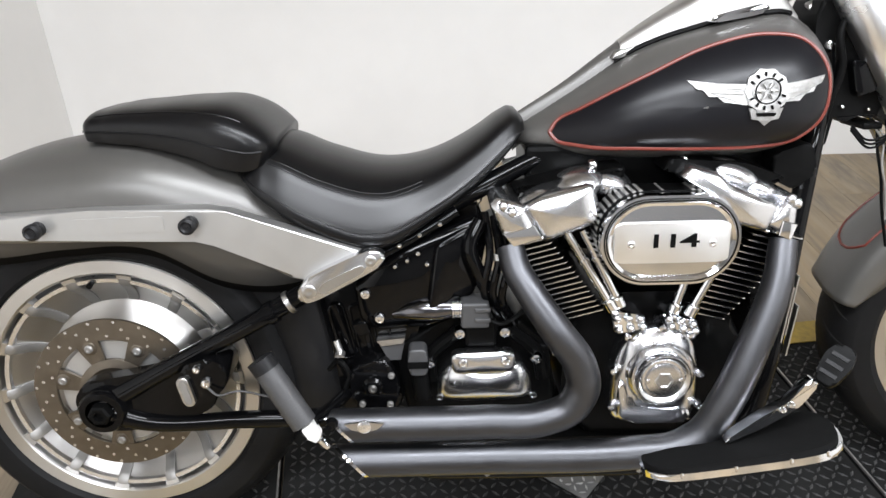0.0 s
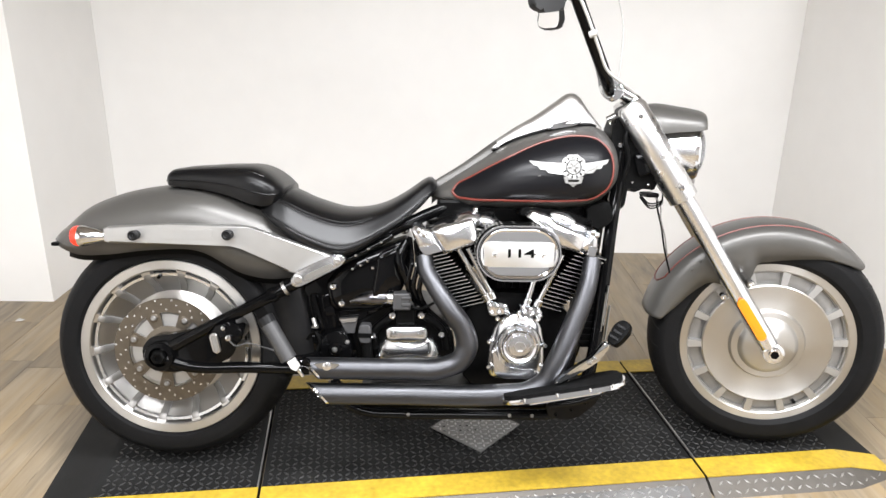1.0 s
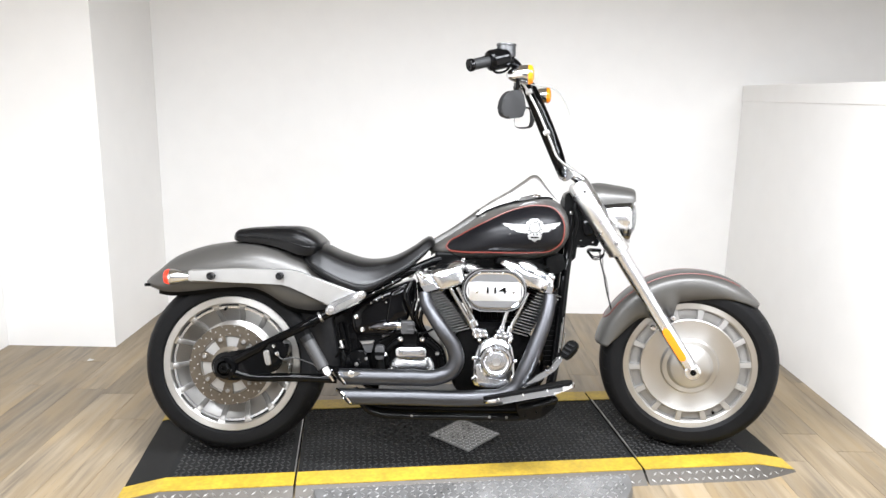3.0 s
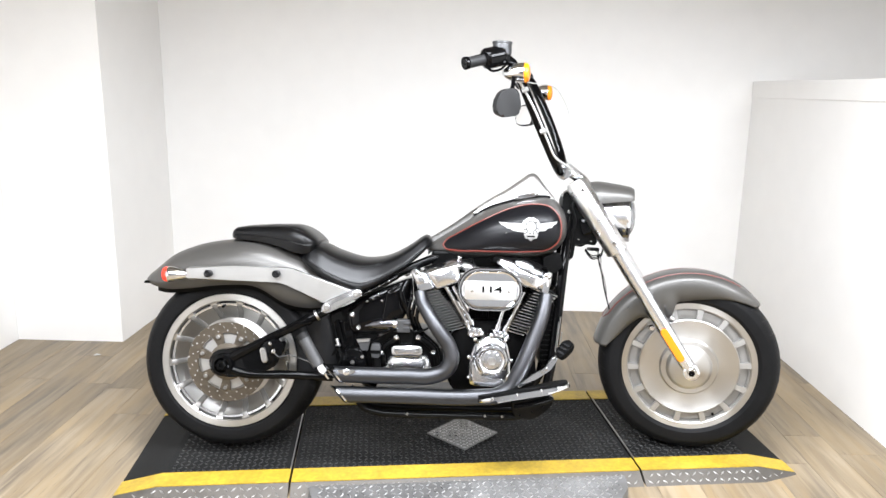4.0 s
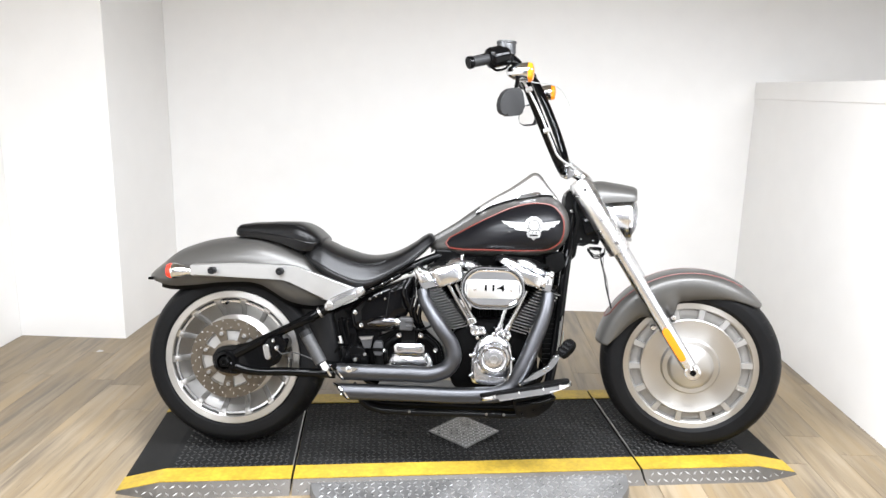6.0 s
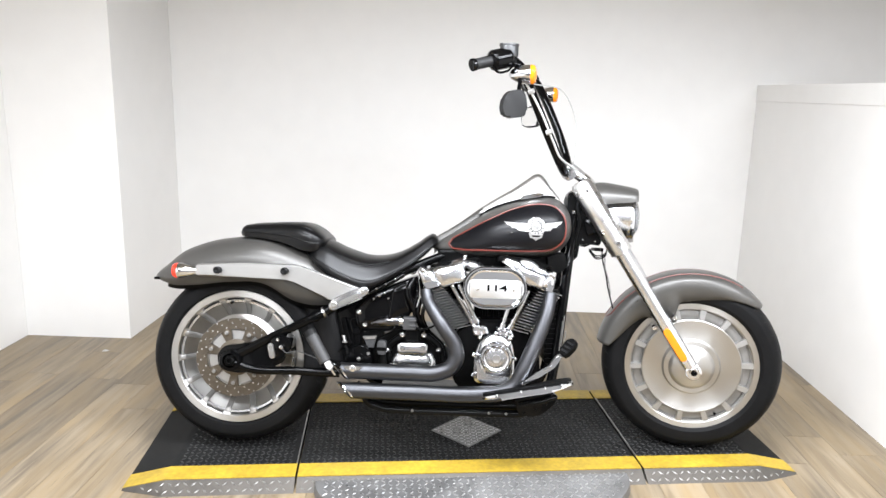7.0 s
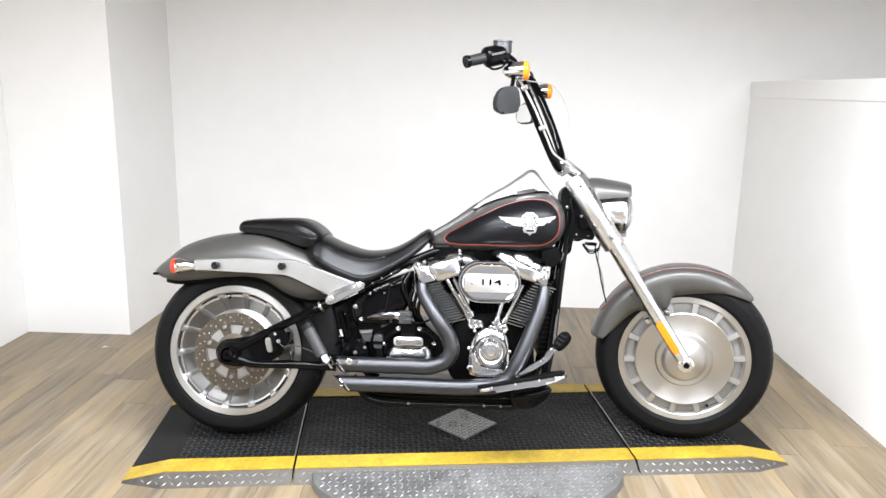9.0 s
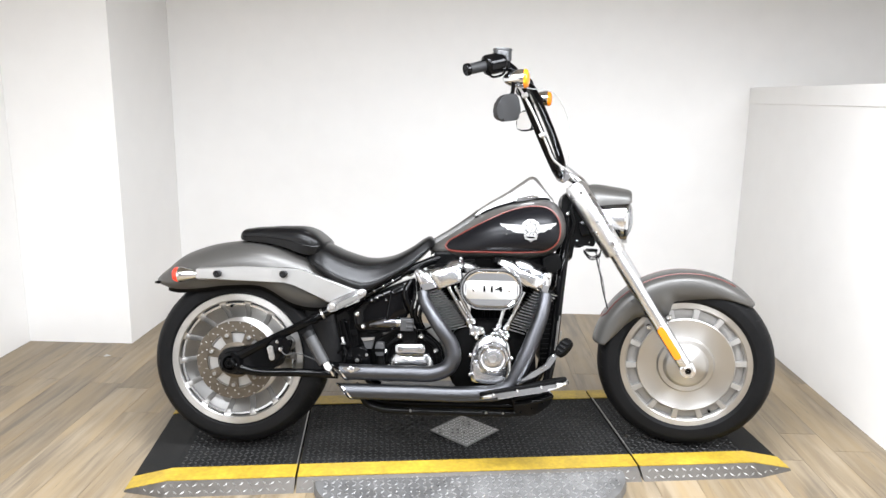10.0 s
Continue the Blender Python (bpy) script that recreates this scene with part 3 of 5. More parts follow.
part("arm_collar", tube([(-0.548, -0.164, 0.481), (-0.535, -0.163, 0.488)], 0.0195, 20), BLACK, swing)
part("arm_collar", tube([(-0.515, -0.160, 0.499), (-0.508, -0.159, 0.503)], 0.0195, 20), SATIN, swing)
part("arm_rib", tube([(-0.80, -0.190, 0.350), (-0.70, -0.186, 0.405), (-0.57, -0.180, 0.472)], 0.004, 8), BLACK, swing)
caliper = part("brake_caliper", plate(rounded([(-0.705, 0.365), (-0.688, 0.408), (-0.645, 0.420), (-0.618, 0.405), (-0.616, 0.372), (-0.650, 0.338), (-0.690, 0.330)]), -0.198, -0.118, bevel=0.008), BLACK, bike, "black rear brake caliper")
part("caliper_badge", plate(stadium(0, 0, 0.054, 0.020), -0.206, -0.196, bevel=0.002), SATIN, caliper).matrix_local = Matrix.Translation((-0.684, 0, 0.363)) @ Matrix.Rotation(radians(78), 4, "Y")
part("badge_inset", plate(stadium(0, 0, 0.044, 0.012), -0.2075, -0.20), CAST, caliper).matrix_local = Matrix.Translation((-0.684, 0, 0.363)) @ Matrix.Rotation(radians(78), 4, "Y")
bolt("banjo_bolt", -0.650, -0.198, 0.378, 0.009, 0.010, caliper)
bolt("caliper_bolt", -0.662, -0.198, 0.404, 0.007, 0.010, caliper)
part("brake_hose", tube([(-0.648, -0.205, 0.372), (-0.632, -0.21, 0.360), (-0.60, -0.21, 0.366), (-0.55, -0.205, 0.352), (-0.50, -0.18, 0.325)], 0.0020, 8), GREYPLAST, caliper)

DOWN = [(0.385, 0.03, 0.90), (0.370, 0.05, 0.81), (0.355, 0.07, 0.72), (0.338, 0.085, 0.57), (0.322, 0.10, 0.42), (0.308, 0.11, 0.32), (0.285, 0.115, 0.235), (0.25, 0.118, 0.198),
        (0.20, 0.12, 0.184), (0.10, 0.12, 0.180), (-0.10, 0.12, 0.180), (-0.25, 0.12, 0.180), (-0.32, 0.12, 0.186), (-0.37, 0.12, 0.208), (-0.40, 0.12, 0.24)]
frame_ob = part("frame", tube([(-0.47, -0.125, 0.525), (-0.36, -0.12, 0.585), (-0.20, -0.095, 0.668), (-0.10, -0.06, 0.71), (0.25, -0.04, 0.74)], 0.016), BLACK, bike, "gloss black tubular steel frame")
part("frame_tube", tube([(x, -y, z) for x, y, z in DOWN], 0.017), BLACK, frame_ob)
part("frame_tube", tube(DOWN, 0.017), BLACK, frame_ob)
part("frame_gusset", plate(rounded([(-0.475, 0.505), (-0.34, 0.57), (-0.30, 0.44), (-0.34, 0.27), (-0.44, 0.25), (-0.45, 0.36)], r=0.12), -0.112, -0.05, bevel=0.006), BLACK, frame_ob)
for x0, x1 in ((-0.452, -0.424), (-0.406, -0.392)):
    part("frame_rib", plate([(x0, 0.478), (x0 + 0.010, 0.480), (x1 + 0.008, 0.385), (x1, 0.383)], -0.122, -0.108, bevel=0.002), BLACK, frame_ob)
for k in range(3):
    xa = -0.458 + 0.034 * k
    rim = rounded([(xa, 0.470), (xa + 0.024, 0.478), (xa + 0.044, 0.378), (xa + 0.020, 0.372)], 4, 0.2)
    part("slot_rim", tube([(x, -0.1135, z) for x, z in rim + rim[:1]], 0.0028, 8, smooth=False), BLACK, frame_ob)
part("frame_hose", tube([(-0.462, -0.12, 0.355), (-0.440, -0.135, 0.378), (-0.425, -0.14, 0.352), (-0.432, -0.14, 0.325), (-0.405, -0.14, 0.318)], 0.0045, 10), FLATBLK, frame_ob)
part("frame_clip", box(-0.446, -0.430, -0.150, -0.135, 0.392, 0.397), SATIN, frame_ob, smooth=False)
part("frame_tab", plate(rounded([(-0.418, 0.442), (-0.392, 0.447), (-0.386, 0.424), (-0.410, 0.419)], 3, 0.2), -0.126, -0.112, bevel=0.002), BLACK, frame_ob)
for x, z in ((-0.352, 0.356), (-0.404, 0.302), (-0.356, 0.300)):
    bolt("boss_bolt", x, -0.150, z, 0.006, 0.006, frame_ob, CAST)
part("pivot_boss", plate(rounded([(-0.425, 0.37), (-0.36, 0.39), (-0.335, 0.33), (-0.355, 0.28), (-0.42, 0.29)]), -0.150, -0.10, bevel=0.008), BLACK, frame_ob)
part("steering_head", tube([(0.405, 0.0, 0.985), (0.468, 0.0, 0.80)], 0.036), BLACK, frame_ob)
part("head_cover", plate(rounded([(0.345, 0.93), (0.352, 0.955), (0.40, 0.968), (0.425, 0.93), (0.446, 0.885), (0.448, 0.860), (0.480, 0.795), (0.466, 0.764), (0.436, 0.768), (0.412, 0.757), (0.396, 0.775), (0.388, 0.72), (0.368, 0.70), (0.35, 0.80)], r=0.12), -0.05, 0.05, bevel=0.006), FLATBLK, frame_ob)
bolt("head_bolt", 0.368, -0.052, 0.885, 0.008, 0.008, frame_ob)
part("head_block", plate(rounded([(0.384, 0.925), (0.402, 0.945), (0.424, 0.905), (0.408, 0.885)], 4, 0.2), -0.066, -0.048, bevel=0.004), BLACK, frame_ob)
part("head_block", plate(rounded([(0.402, 0.862), (0.436, 0.858), (0.452, 0.812), (0.418, 0.800)], 4, 0.2), -0.070, -0.048, bevel=0.005), BLACK, frame_ob)
part("head_harness", tube([(0.392, -0.058, 0.940), (0.378, -0.066, 0.905), (0.388, -0.068, 0.850), (0.376, -0.066, 0.790), (0.372, -0.062, 0.730)], 0.006, 10), FLATBLK, frame_ob)
bolt("frame_bolt", -0.206, -0.085, 0.654, 0.014, 0.016, frame_ob)
bolt("pivot_bolt", -0.384, -0.150, 0.338, 0.018, 0.014, frame_ob, BLACK)
bolt("pivot_stud", -0.384, -0.160, 0.338, 0.008, 0.008, frame_ob, SATIN)
for x, z in ((-0.390, 0.503), (-0.368, 0.458)):
    bolt("frame_bolt", x, -0.128, z, 0.010, 0.014, frame_ob)
part("inner_mudguard", tube([(-0.560, -0.03, 0.55, 0.085), (-0.510, -0.03, 0.44, 0.085), (-0.480, -0.03, 0.27, 0.075)], 0.08, 16), DARKPLAST, bike, "black plastic inner mudguard")
SA, SB = Vector((-0.541, -0.262, 0.446)), Vector((-0.480, -0.280, 0.346))
shock = part("shock_adjuster", tube([SA, SB], 0.0205, 20), GREYPLAST, bike, "dark grey preload adjuster with white bracket")
part("end_ring", tube([SA - (SB - SA) * 0.03, SA.lerp(SB, 0.14)], 0.0213, 20), DARKPLAST, shock)
for q in range(6):
    u = 0.2 + 0.13 * q
    part("grip_ring", tube([SA.lerp(SB, u), SA.lerp(SB, u + 0.04)], 0.0208, 20), GREYPLAST, shock)
part("bracket", plate(rounded([(-0.482, 0.345), (-0.467, 0.353), (-0.453, 0.330), (-0.460, 0.321), (-0.471, 0.325)], 4, 0.12), -0.298, -0.275, bevel=0.003), WHITEPL, shock, "white plastic bracket")
part("bracket_tail", tube([(-0.457, -0.288, 0.322), (-0.446, -0.282, 0.304)], 0.005, 10), CHROME, shock)
part("support_arm", tube([(-0.470, -0.276, 0.345), (-0.455, -0.22, 0.33), (-0.43, -0.13, 0.315)], 0.011, 12), BLACK, shock)
bolt("bracket_bolt", -0.440, -0.262, 0.335, 0.010, 0.010, shock, BLACK)

# oil tank and side covers between the frame tubes
BLACKCHROME = mat("black_chrome", (0.13, 0.13, 0.14), 0.16, 1.0, var=0.1, scale=40)
COVERGLOSS = mat("gloss_black_cover", (0.0015, 0.0015, 0.0017), 0.05, spec=0.2, var=0.15, scale=40)
oil = part("oil_tank", pillow(rounded([(-0.410, 0.512), (-0.402, 0.452), (-0.378, 0.432), (-0.270, 0.436), (-0.205, 0.498), (-0.185, 0.600), (-0.200, 0.632), (-0.300, 0.592), (-0.378, 0.552)], 5, 0.22), -0.122, 0.11, 0.018, 0.4), COVERGLOSS, bike, "gloss black side cover over the oil tank")
part("cover_flap", pillow(rounded([(-0.020, 0.050), (0.038, 0.078), (0.052, -0.030), (-0.036, -0.066)], 4, 0.14), -0.004, 0.010, 0.008), COVERGLOSS, oil).matrix_local = Matrix.Translation((-0.252, -0.142, 0.540)) @ Matrix.Rotation(radians(16), 4, "Z")
part("cover_edge", tube([(-0.198, -0.140, 0.628), (-0.216, -0.150, 0.585), (-0.204, -0.150, 0.545), (-0.190, -0.140, 0.510)], 0.012, 12), COVERGLOSS, oil)
for x, z, r in ((-0.300, 0.575, 0.0045), (-0.286, 0.556, 0.0045), (-0.318, 0.563, 0.004), (-0.338, 0.553, 0.004)):
    bolt("cover_screw", x, -0.142, z, r, 0.005, oil)
part("upper_rail", tube([(-0.385, -0.138, 0.558), (-0.30, -0.134, 0.603), (-0.235, -0.126, 0.640)], 0.0085, 12), BLACK, oil)
for q in range(4):
    u = 0.15 + 0.22 * q
    bolt("rail_screw", -0.385 + 0.15 * u, -0.144, 0.560 + 0.08 * u, 0.0045, 0.005, oil)
for q, (hx, hz) in enumerate(((-0.175, 0.625), (-0.160, 0.615), (-0.190, 0.632))):
    part("oil_hose", tube([(hx, -0.11, hz), (hx + 0.006, -0.15, hz - 0.06), (hx - 0.004, -0.15, hz - 0.12), (hx + 0.02, -0.12, hz - 0.18)], 0.007, 10), BLACK, oil)
part("hose_clamp", tube([(-0.171, -0.148, 0.572), (-0.170, -0.150, 0.562)], 0.0085, 12), SATIN, oil)
starter = part("starter_motor", tube([(-0.345, -0.13, 0.462, 0.008), (-0.31, -0.135, 0.470, 0.018), (-0.26, -0.138, 0.474, 0.020), (-0.245, -0.138, 0.474, 0.016), (-0.226, -0.138, 0.474, 0.016)], 0.02, 18, 3), BLACKCHROME, bike, "black chrome starter with grey connector")
part("connector", box(-0.232, -0.186, -0.165, -0.115, 0.447, 0.492), GREYPLAST, starter, "grey plastic connector", bevel=0.004, smooth=False)
for q in range(4):
    part("terminal_ring", tube([(-0.246 + 0.004 * q, -0.140, 0.474), (-0.2435 + 0.004 * q, -0.140, 0.474)], 0.0175 - 0.001 * (q % 2), 18), CHROME, starter)
for z in (0.462, 0.480):
    part("connector_rib", box(-0.210, -0.184, -0.168, -0.16, z - 0.004, z + 0.004), GREYPLAST, starter, bevel=0.002, smooth=False)
part("connector_lead", tube([(-0.188, -0.145, 0.455), (-0.165, -0.150, 0.448), (-0.145, -0.14, 0.452), (-0.12, -0.11, 0.46)], 0.004, 8), FLATBLK, starter)

# --- gearbox
gear = part("gearbox", plate(rounded([(-0.345, 0.40), (-0.25, 0.445), (-0.14, 0.445), (-0.08, 0.39), (-0.06, 0.27), (-0.33, 0.25)], r=0.2), -0.115, 0.12, bevel=0.012), ENGINE, bike, "black gearbox with chrome side cover")
cover = part("side_cover", pillow(rounded([(-0.278, 0.290), (-0.274, 0.340), (-0.248, 0.372), (-0.130, 0.372), (-0.110, 0.340), (-0.106, 0.290)], r=0.35), -0.120, -0.10, 0.036), HEAD, gear, "polished chrome side cover")
part("cover_tab", pillow(rounded([(-0.248, 0.368), (-0.250, 0.392), (-0.240, 0.400), (-0.150, 0.402), (-0.142, 0.392), (-0.142, 0.370), (-0.150, 0.362), (-0.240, 0.360)], r=0.35), -0.160, -0.140, 0.007), HEAD, gear)
part("top_block", box(-0.225, -0.172, -0.142, -0.10, 0.402, 0.450), FLATBLK, gear, bevel=0.006, smooth=False)
part("case_arm", tube([(-0.150, -0.12, 0.425), (-0.10, -0.12, 0.378), (-0.09, -0.12, 0.33)], 0.012, 10), ENGINE, gear)
part("case_arm", tube([(-0.235, -0.12, 0.425), (-0.285, -0.12, 0.372), (-0.285, -0.12, 0.33)], 0.012, 10), ENGINE, gear)
for x, z, r in ((-0.230, 0.383, 0.008), (-0.159, 0.385, 0.008), (-0.234, 0.427, 0.011), (-0.158, 0.428, 0.011), (-0.285, 0.369, 0.0095), (-0.104, 0.376, 0.011), (-0.270, 0.322, 0.007), (-0.112, 0.322, 0.007), (-0.075, 0.403, 0.008)):
    bolt("cover_bolt", x, -0.128 if r > 0.008 else -0.166, z, r, 0.016 if r > 0.008 else 0.007, gear)
part("oil_filler", plate(rounded([(-0.323, 0.402), (-0.290, 0.402), (-0.289, 0.352), (-0.322, 0.352)], r=0.3), -0.150, -0.11, bevel=0.005), GREYPLAST, gear)
part("filler_band", box(-0.324, -0.288, -0.152, -0.12, 0.368, 0.380), FLATBLK, gear, smooth=False)
part("filler_neck", tube([(-0.306, -0.13, 0.36), (-0.300, -0.13, 0.30)], 0.015), FLATBLK, gear)
part("bracket_plate", plate([(-0.375, 0.413), (-0.327, 0.417), (-0.336, 0.375), (-0.357, 0.375)], -0.13, -0.10), GREYPLAST, gear, smooth=False)
part("bracket_lip", plate([(-0.376, 0.414), (-0.327, 0.418), (-0.332, 0.408), (-0.368, 0.404)], -0.134, -0.12), SATIN, gear, smooth=False)
part("spring_clip", tube([(-0.445, -0.13, 0.415), (-0.438, -0.135, 0.395)], 0.006, 10), SATIN, gear)

# --- engine
case = part("crankcase", plate(rounded([(-0.05, 0.44), (0.02, 0.49), (0.17, 0.49), (0.25, 0.42), (0.26, 0.26), (0.18, 0.20), (0.0, 0.20), (-0.06, 0.28)], r=0.25), -0.125, 0.13, bevel=0.015), ENGINE, bike, "black engine crankcase")
part("valley_block", plate(rounded([(0.015, 0.47), (0.030, 0.66), (0.150, 0.66), (0.165, 0.47)], 4, 0.1), -0.060, 0.10, bevel=0.006), ENGINE, case)
for q in range(5):
    part("valley_rib", tube([(0.045 + 0.02 * q, -0.062, 0.480), (0.045 + 0.02 * q, -0.066, 0.540)], 0.004, 8), ENGINE, case)
camc = part("cam_cover", pillow(rounded([(0.018, 0.272), (0.020, 0.365), (0.036, 0.415), (0.064, 0.440), (0.096, 0.449), (0.130, 0.440), (0.156, 0.415), (0.166, 0.365), (0.168, 0.275), (0.14, 0.262), (0.05, 0.262)], r=0.35), -0.160, -0.12, 0.030), HEAD, bike, "chrome cam cover with round inspection cap")
part("cap_step", lathe([(0.060, -0.176), (0.056, -0.186), (0.050, -0.192), (0.046, -0.192)], 0.098, 0.362, 48), HEAD, camc)
part("cap_ring", lathe([(0.047, -0.185), (0.046, -0.200), (0.043, -0.204), (0.039, -0.203), (0.035, -0.199), (0.031, -0.199), (0.029, -0.203), (0.024, -0.204), (0.001, -0.204)], 0.098, 0.362, 48), HEAD, camc, "round polished inspection cap")
part("cap_emblem", lathe([(0.016, -0.2035), (0.0155, -0.206), (0.012, -0.2065), (0.010, -0.205), (0.001, -0.205)], 0.098, 0.362, 6), SATIN, camc)
for q in (-1, 1):
    bolt("cap_screw", 0.098 + q * 0.027, -0.203, 0.362, 0.0035, 0.003, camc)
part("cover_scoop", plate(rounded([(0.028, 0.27), (0.030, 0.36), (0.050, 0.31), (0.10, 0.295), (0.15, 0.295), (0.16, 0.27)], r=0.25), -0.185, -0.165, bevel=0.010), HEAD, camc)
for x, z in ((0.020, 0.37), (0.020, 0.30), (0.166, 0.36), (0.168, 0.30), (0.040, 0.432), (0.145, 0.432), (0.095, 0.447)):
    bolt("cover_bolt", x, -0.17, z, 0.0075, 0.014, camc)


def cylinder(top_l, top_r, low_l, low_r, fins, slope):
    """A finned barrel between two slanting sides (x, z)."""
    mid_t, mid_l = (Vector(top_l) + Vector(top_r)) / 2, (Vector(low_l) + Vector(low_r)) / 2
    core = part("cylinder", tube([(mid_l.x, -0.01, mid_l.y - 0.02), (mid_t.x, -0.01, mid_t.y + 0.03)], 0.050, 24), ENGINE, bike, "black finned engine cylinder")
    for k in range(fins):
        u = (k + 0.5) / fins
        a, b = Vector(low_l).lerp(Vector(top_l), u), Vector(low_r).lerp(Vector(top_r), u)
        x0, x1 = a.x, b.x
        zc = (a.y + b.y) / 2
        xc = (x0 + x1) / 2
        bm = bmesh.new()
        ol = rounded([(x0, -0.150), (x1, -0.150), (x1 + 0.01, 0.10), (x0 - 0.01, 0.10)], 5, 0.10)
        lo = [bm.verts.new((x, y, zc + slope * (x - xc) - 0.0011)) for x, y in ol]
        hi = [bm.verts.new((x, y, zc + slope * (x - xc) + 0.0011)) for x, y in ol]
        bm.faces.new(lo[::-1])
        bm.faces.new(hi)
        for i in range(len(ol)):
            j = (i + 1) % len(ol)
            bm.faces.new((lo[i], lo[j], hi[j], hi[i])).material_index = 1
        ob = part("fin", bm, ENGINE, core, smooth=False)
        ob.data.materials.append(FINEDGE)
    return core


cylinder((-0.170, 0.588), (-0.090, 0.598), (-0.072, 0.452), (0.016, 0.460), 16, 0.25)
cylinder((0.246, 0.600), (0.330, 0.600), (0.136, 0.450), (0.209, 0.450), 16, -0.27)


def dome(x, y, z, rx, ry, rz, tilt, name, owner):
    bm = bmesh.new()
    bmesh.ops.create_uvsphere(bm, u_segments=24, v_segments=14, radius=1, matrix=Matrix.Diagonal((rx, ry, rz, 1)))
    return part(name, bm, HEAD, owner, frame_m=Matrix.Translation((x, y, z)) @ Matrix.Rotation(radians(tilt), 4, "Y"))


hr = part("cylinder_head", pillow(rounded([(-0.134, 0.660), (-0.108, 0.674), (-0.026, 0.694), (-0.008, 0.632), (-0.098, 0.598), (-0.118, 0.630)], r=0.16), -0.166, 0.10, 0.024, 0.32), HEAD, bike, "chrome rear cylinder head and rocker cover")
part("exhaust_port", pillow(rounded([(-0.187, 0.662), (-0.174, 0.674), (-0.130, 0.660), (-0.104, 0.610), (-0.150, 0.596), (-0.168, 0.615)], r=0.18), -0.164, 0.06, 0.022, 0.32), HEAD, hr)
part("port_step", plate([(-0.166, 0.617), (-0.118, 0.630), (-0.104, 0.608), (-0.150, 0.595)], -0.186, -0.15, bevel=0.003), CHROME, hr)
part("head_edge", tube([(-0.102, -0.160, 0.602), (-0.024, -0.160, 0.635)], 0.0045, 10), CHROME, hr)
part("head_gasket", plate([(-0.100, 0.608), (-0.020, 0.642), (-0.020, 0.632), (-0.098, 0.600)], -0.172, 0.08), ENGINE, hr, smooth=False)
dome(-0.042, -0.120, 0.680, 0.046, 0.050, 0.026, -15, "rocker_hump", hr)
dome(0.008, -0.110, 0.680, 0.040, 0.045, 0.024, 15, "rocker_hump", hr)
dome(-0.110, -0.140, 0.662, 0.032, 0.03, 0.016, -15, "rocker_hump", hr)
for x, z in ((-0.165, 0.662), (-0.152, 0.652)):
    dome(x, -0.182, z, 0.008, 0.009, 0.009, 0, "port_bolt", hr)
part("rocker_top", plate(rounded([(-0.15, 0.675), (-0.09, 0.690), (0.03, 0.712), (0.03, 0.69), (-0.10, 0.668)], r=0.2), -0.14, 0.10, bevel=0.008), ENGINE, hr)

hf = part("cylinder_head", pillow(rounded([(0.105, 0.700), (0.122, 0.716), (0.162, 0.706), (0.186, 0.686), (0.268, 0.650), (0.252, 0.606), (0.200, 0.618), (0.172, 0.645)], r=0.16), -0.166, 0.10, 0.024, 0.32), HEAD, bike, "chrome front cylinder head and rocker cover")
part("exhaust_port", pillow(rounded([(0.266, 0.650), (0.278, 0.672), (0.293, 0.660), (0.294, 0.622), (0.284, 0.594), (0.246, 0.618)], r=0.18), -0.164, 0.06, 0.020, 0.32), HEAD, hf)
part("port_step", plate([(0.268, 0.628), (0.292, 0.622), (0.284, 0.594), (0.264, 0.604)], -0.186, -0.15, bevel=0.003), CHROME, hf)
part("head_edge", tube([(0.188, -0.160, 0.640), (0.258, -0.160, 0.604)], 0.0045, 10), CHROME, hf)
dome(0.208, -0.115, 0.690, 0.048, 0.04, 0.022, 22, "rocker_hump", hf)
dome(0.248, -0.125, 0.668, 0.034, 0.03, 0.016, 22, "rocker_hump", hf)
for x, z in ((0.278, 0.662), (0.288, 0.655)):
    dome(x, -0.180, z, 0.008, 0.009, 0.009, 0, "port_bolt", hf)
part("rocker_top", plate(rounded([(0.09, 0.700), (0.10, 0.722), (0.22, 0.712), (0.29, 0.685), (0.26, 0.67), (0.16, 0.70)], r=0.2), -0.14, 0.10, bevel=0.008), ENGINE, hf)
part("coil_cover", plate(rounded([(0.27, 0.72), (0.33, 0.74), (0.345, 0.69), (0.31, 0.66), (0.275, 0.68)], r=0.2), -0.12, 0.06, bevel=0.006), FLATBLK, bike, "black ignition cover")
part("top_frame", box(-0.12, 0.30, -0.075, 0.075, 0.655, 0.735), ENGINE, bike, "black frame backbone", bevel=0.01, smooth=False)
part("intake", tube([(-0.06, -0.06, 0.60), (0.22, -0.06, 0.60)], 0.05, 20), ENGINE, bike, "black intake manifold")
for hx, hz, owner in ((-0.02, 0.712, hr), (0.125, 0.716, hf)):
    bolt("mount_bolt", hx, -0.12, hz, 0.008, 0.014, owner)

# pushrod tubes and lifter blocks
for x0, z0, x1, z1 in ((0.018, 0.474, -0.064, 0.612), (0.030, 0.480, -0.038, 0.615), (0.116, 0.466, 0.150, 0.590), (0.142, 0.460, 0.205, 0.600)):
    pr_ob = part("pushrod_tube", tube([(x0, -0.162, z0), (x1, -0.162, z1)], 0.0075, 14), CHROME, bike, "chrome pushrod tube")
    part("collar", tube([(x0, -0.162, z0), (x0 + (x1 - x0) * 0.14, -0.162, z0 + (z1 - z0) * 0.14)], 0.0115, 14), CHROME, pr_ob, bevel=0.002)
    part("collar", tube([(x0 + (x1 - x0) * 0.62, -0.162, z0 + (z1 - z0) * 0.62), (x0 + (x1 - x0) * 0.66, -0.162, z0 + (z1 - z0) * 0.66)], 0.0095, 14), CHROME, pr_ob)
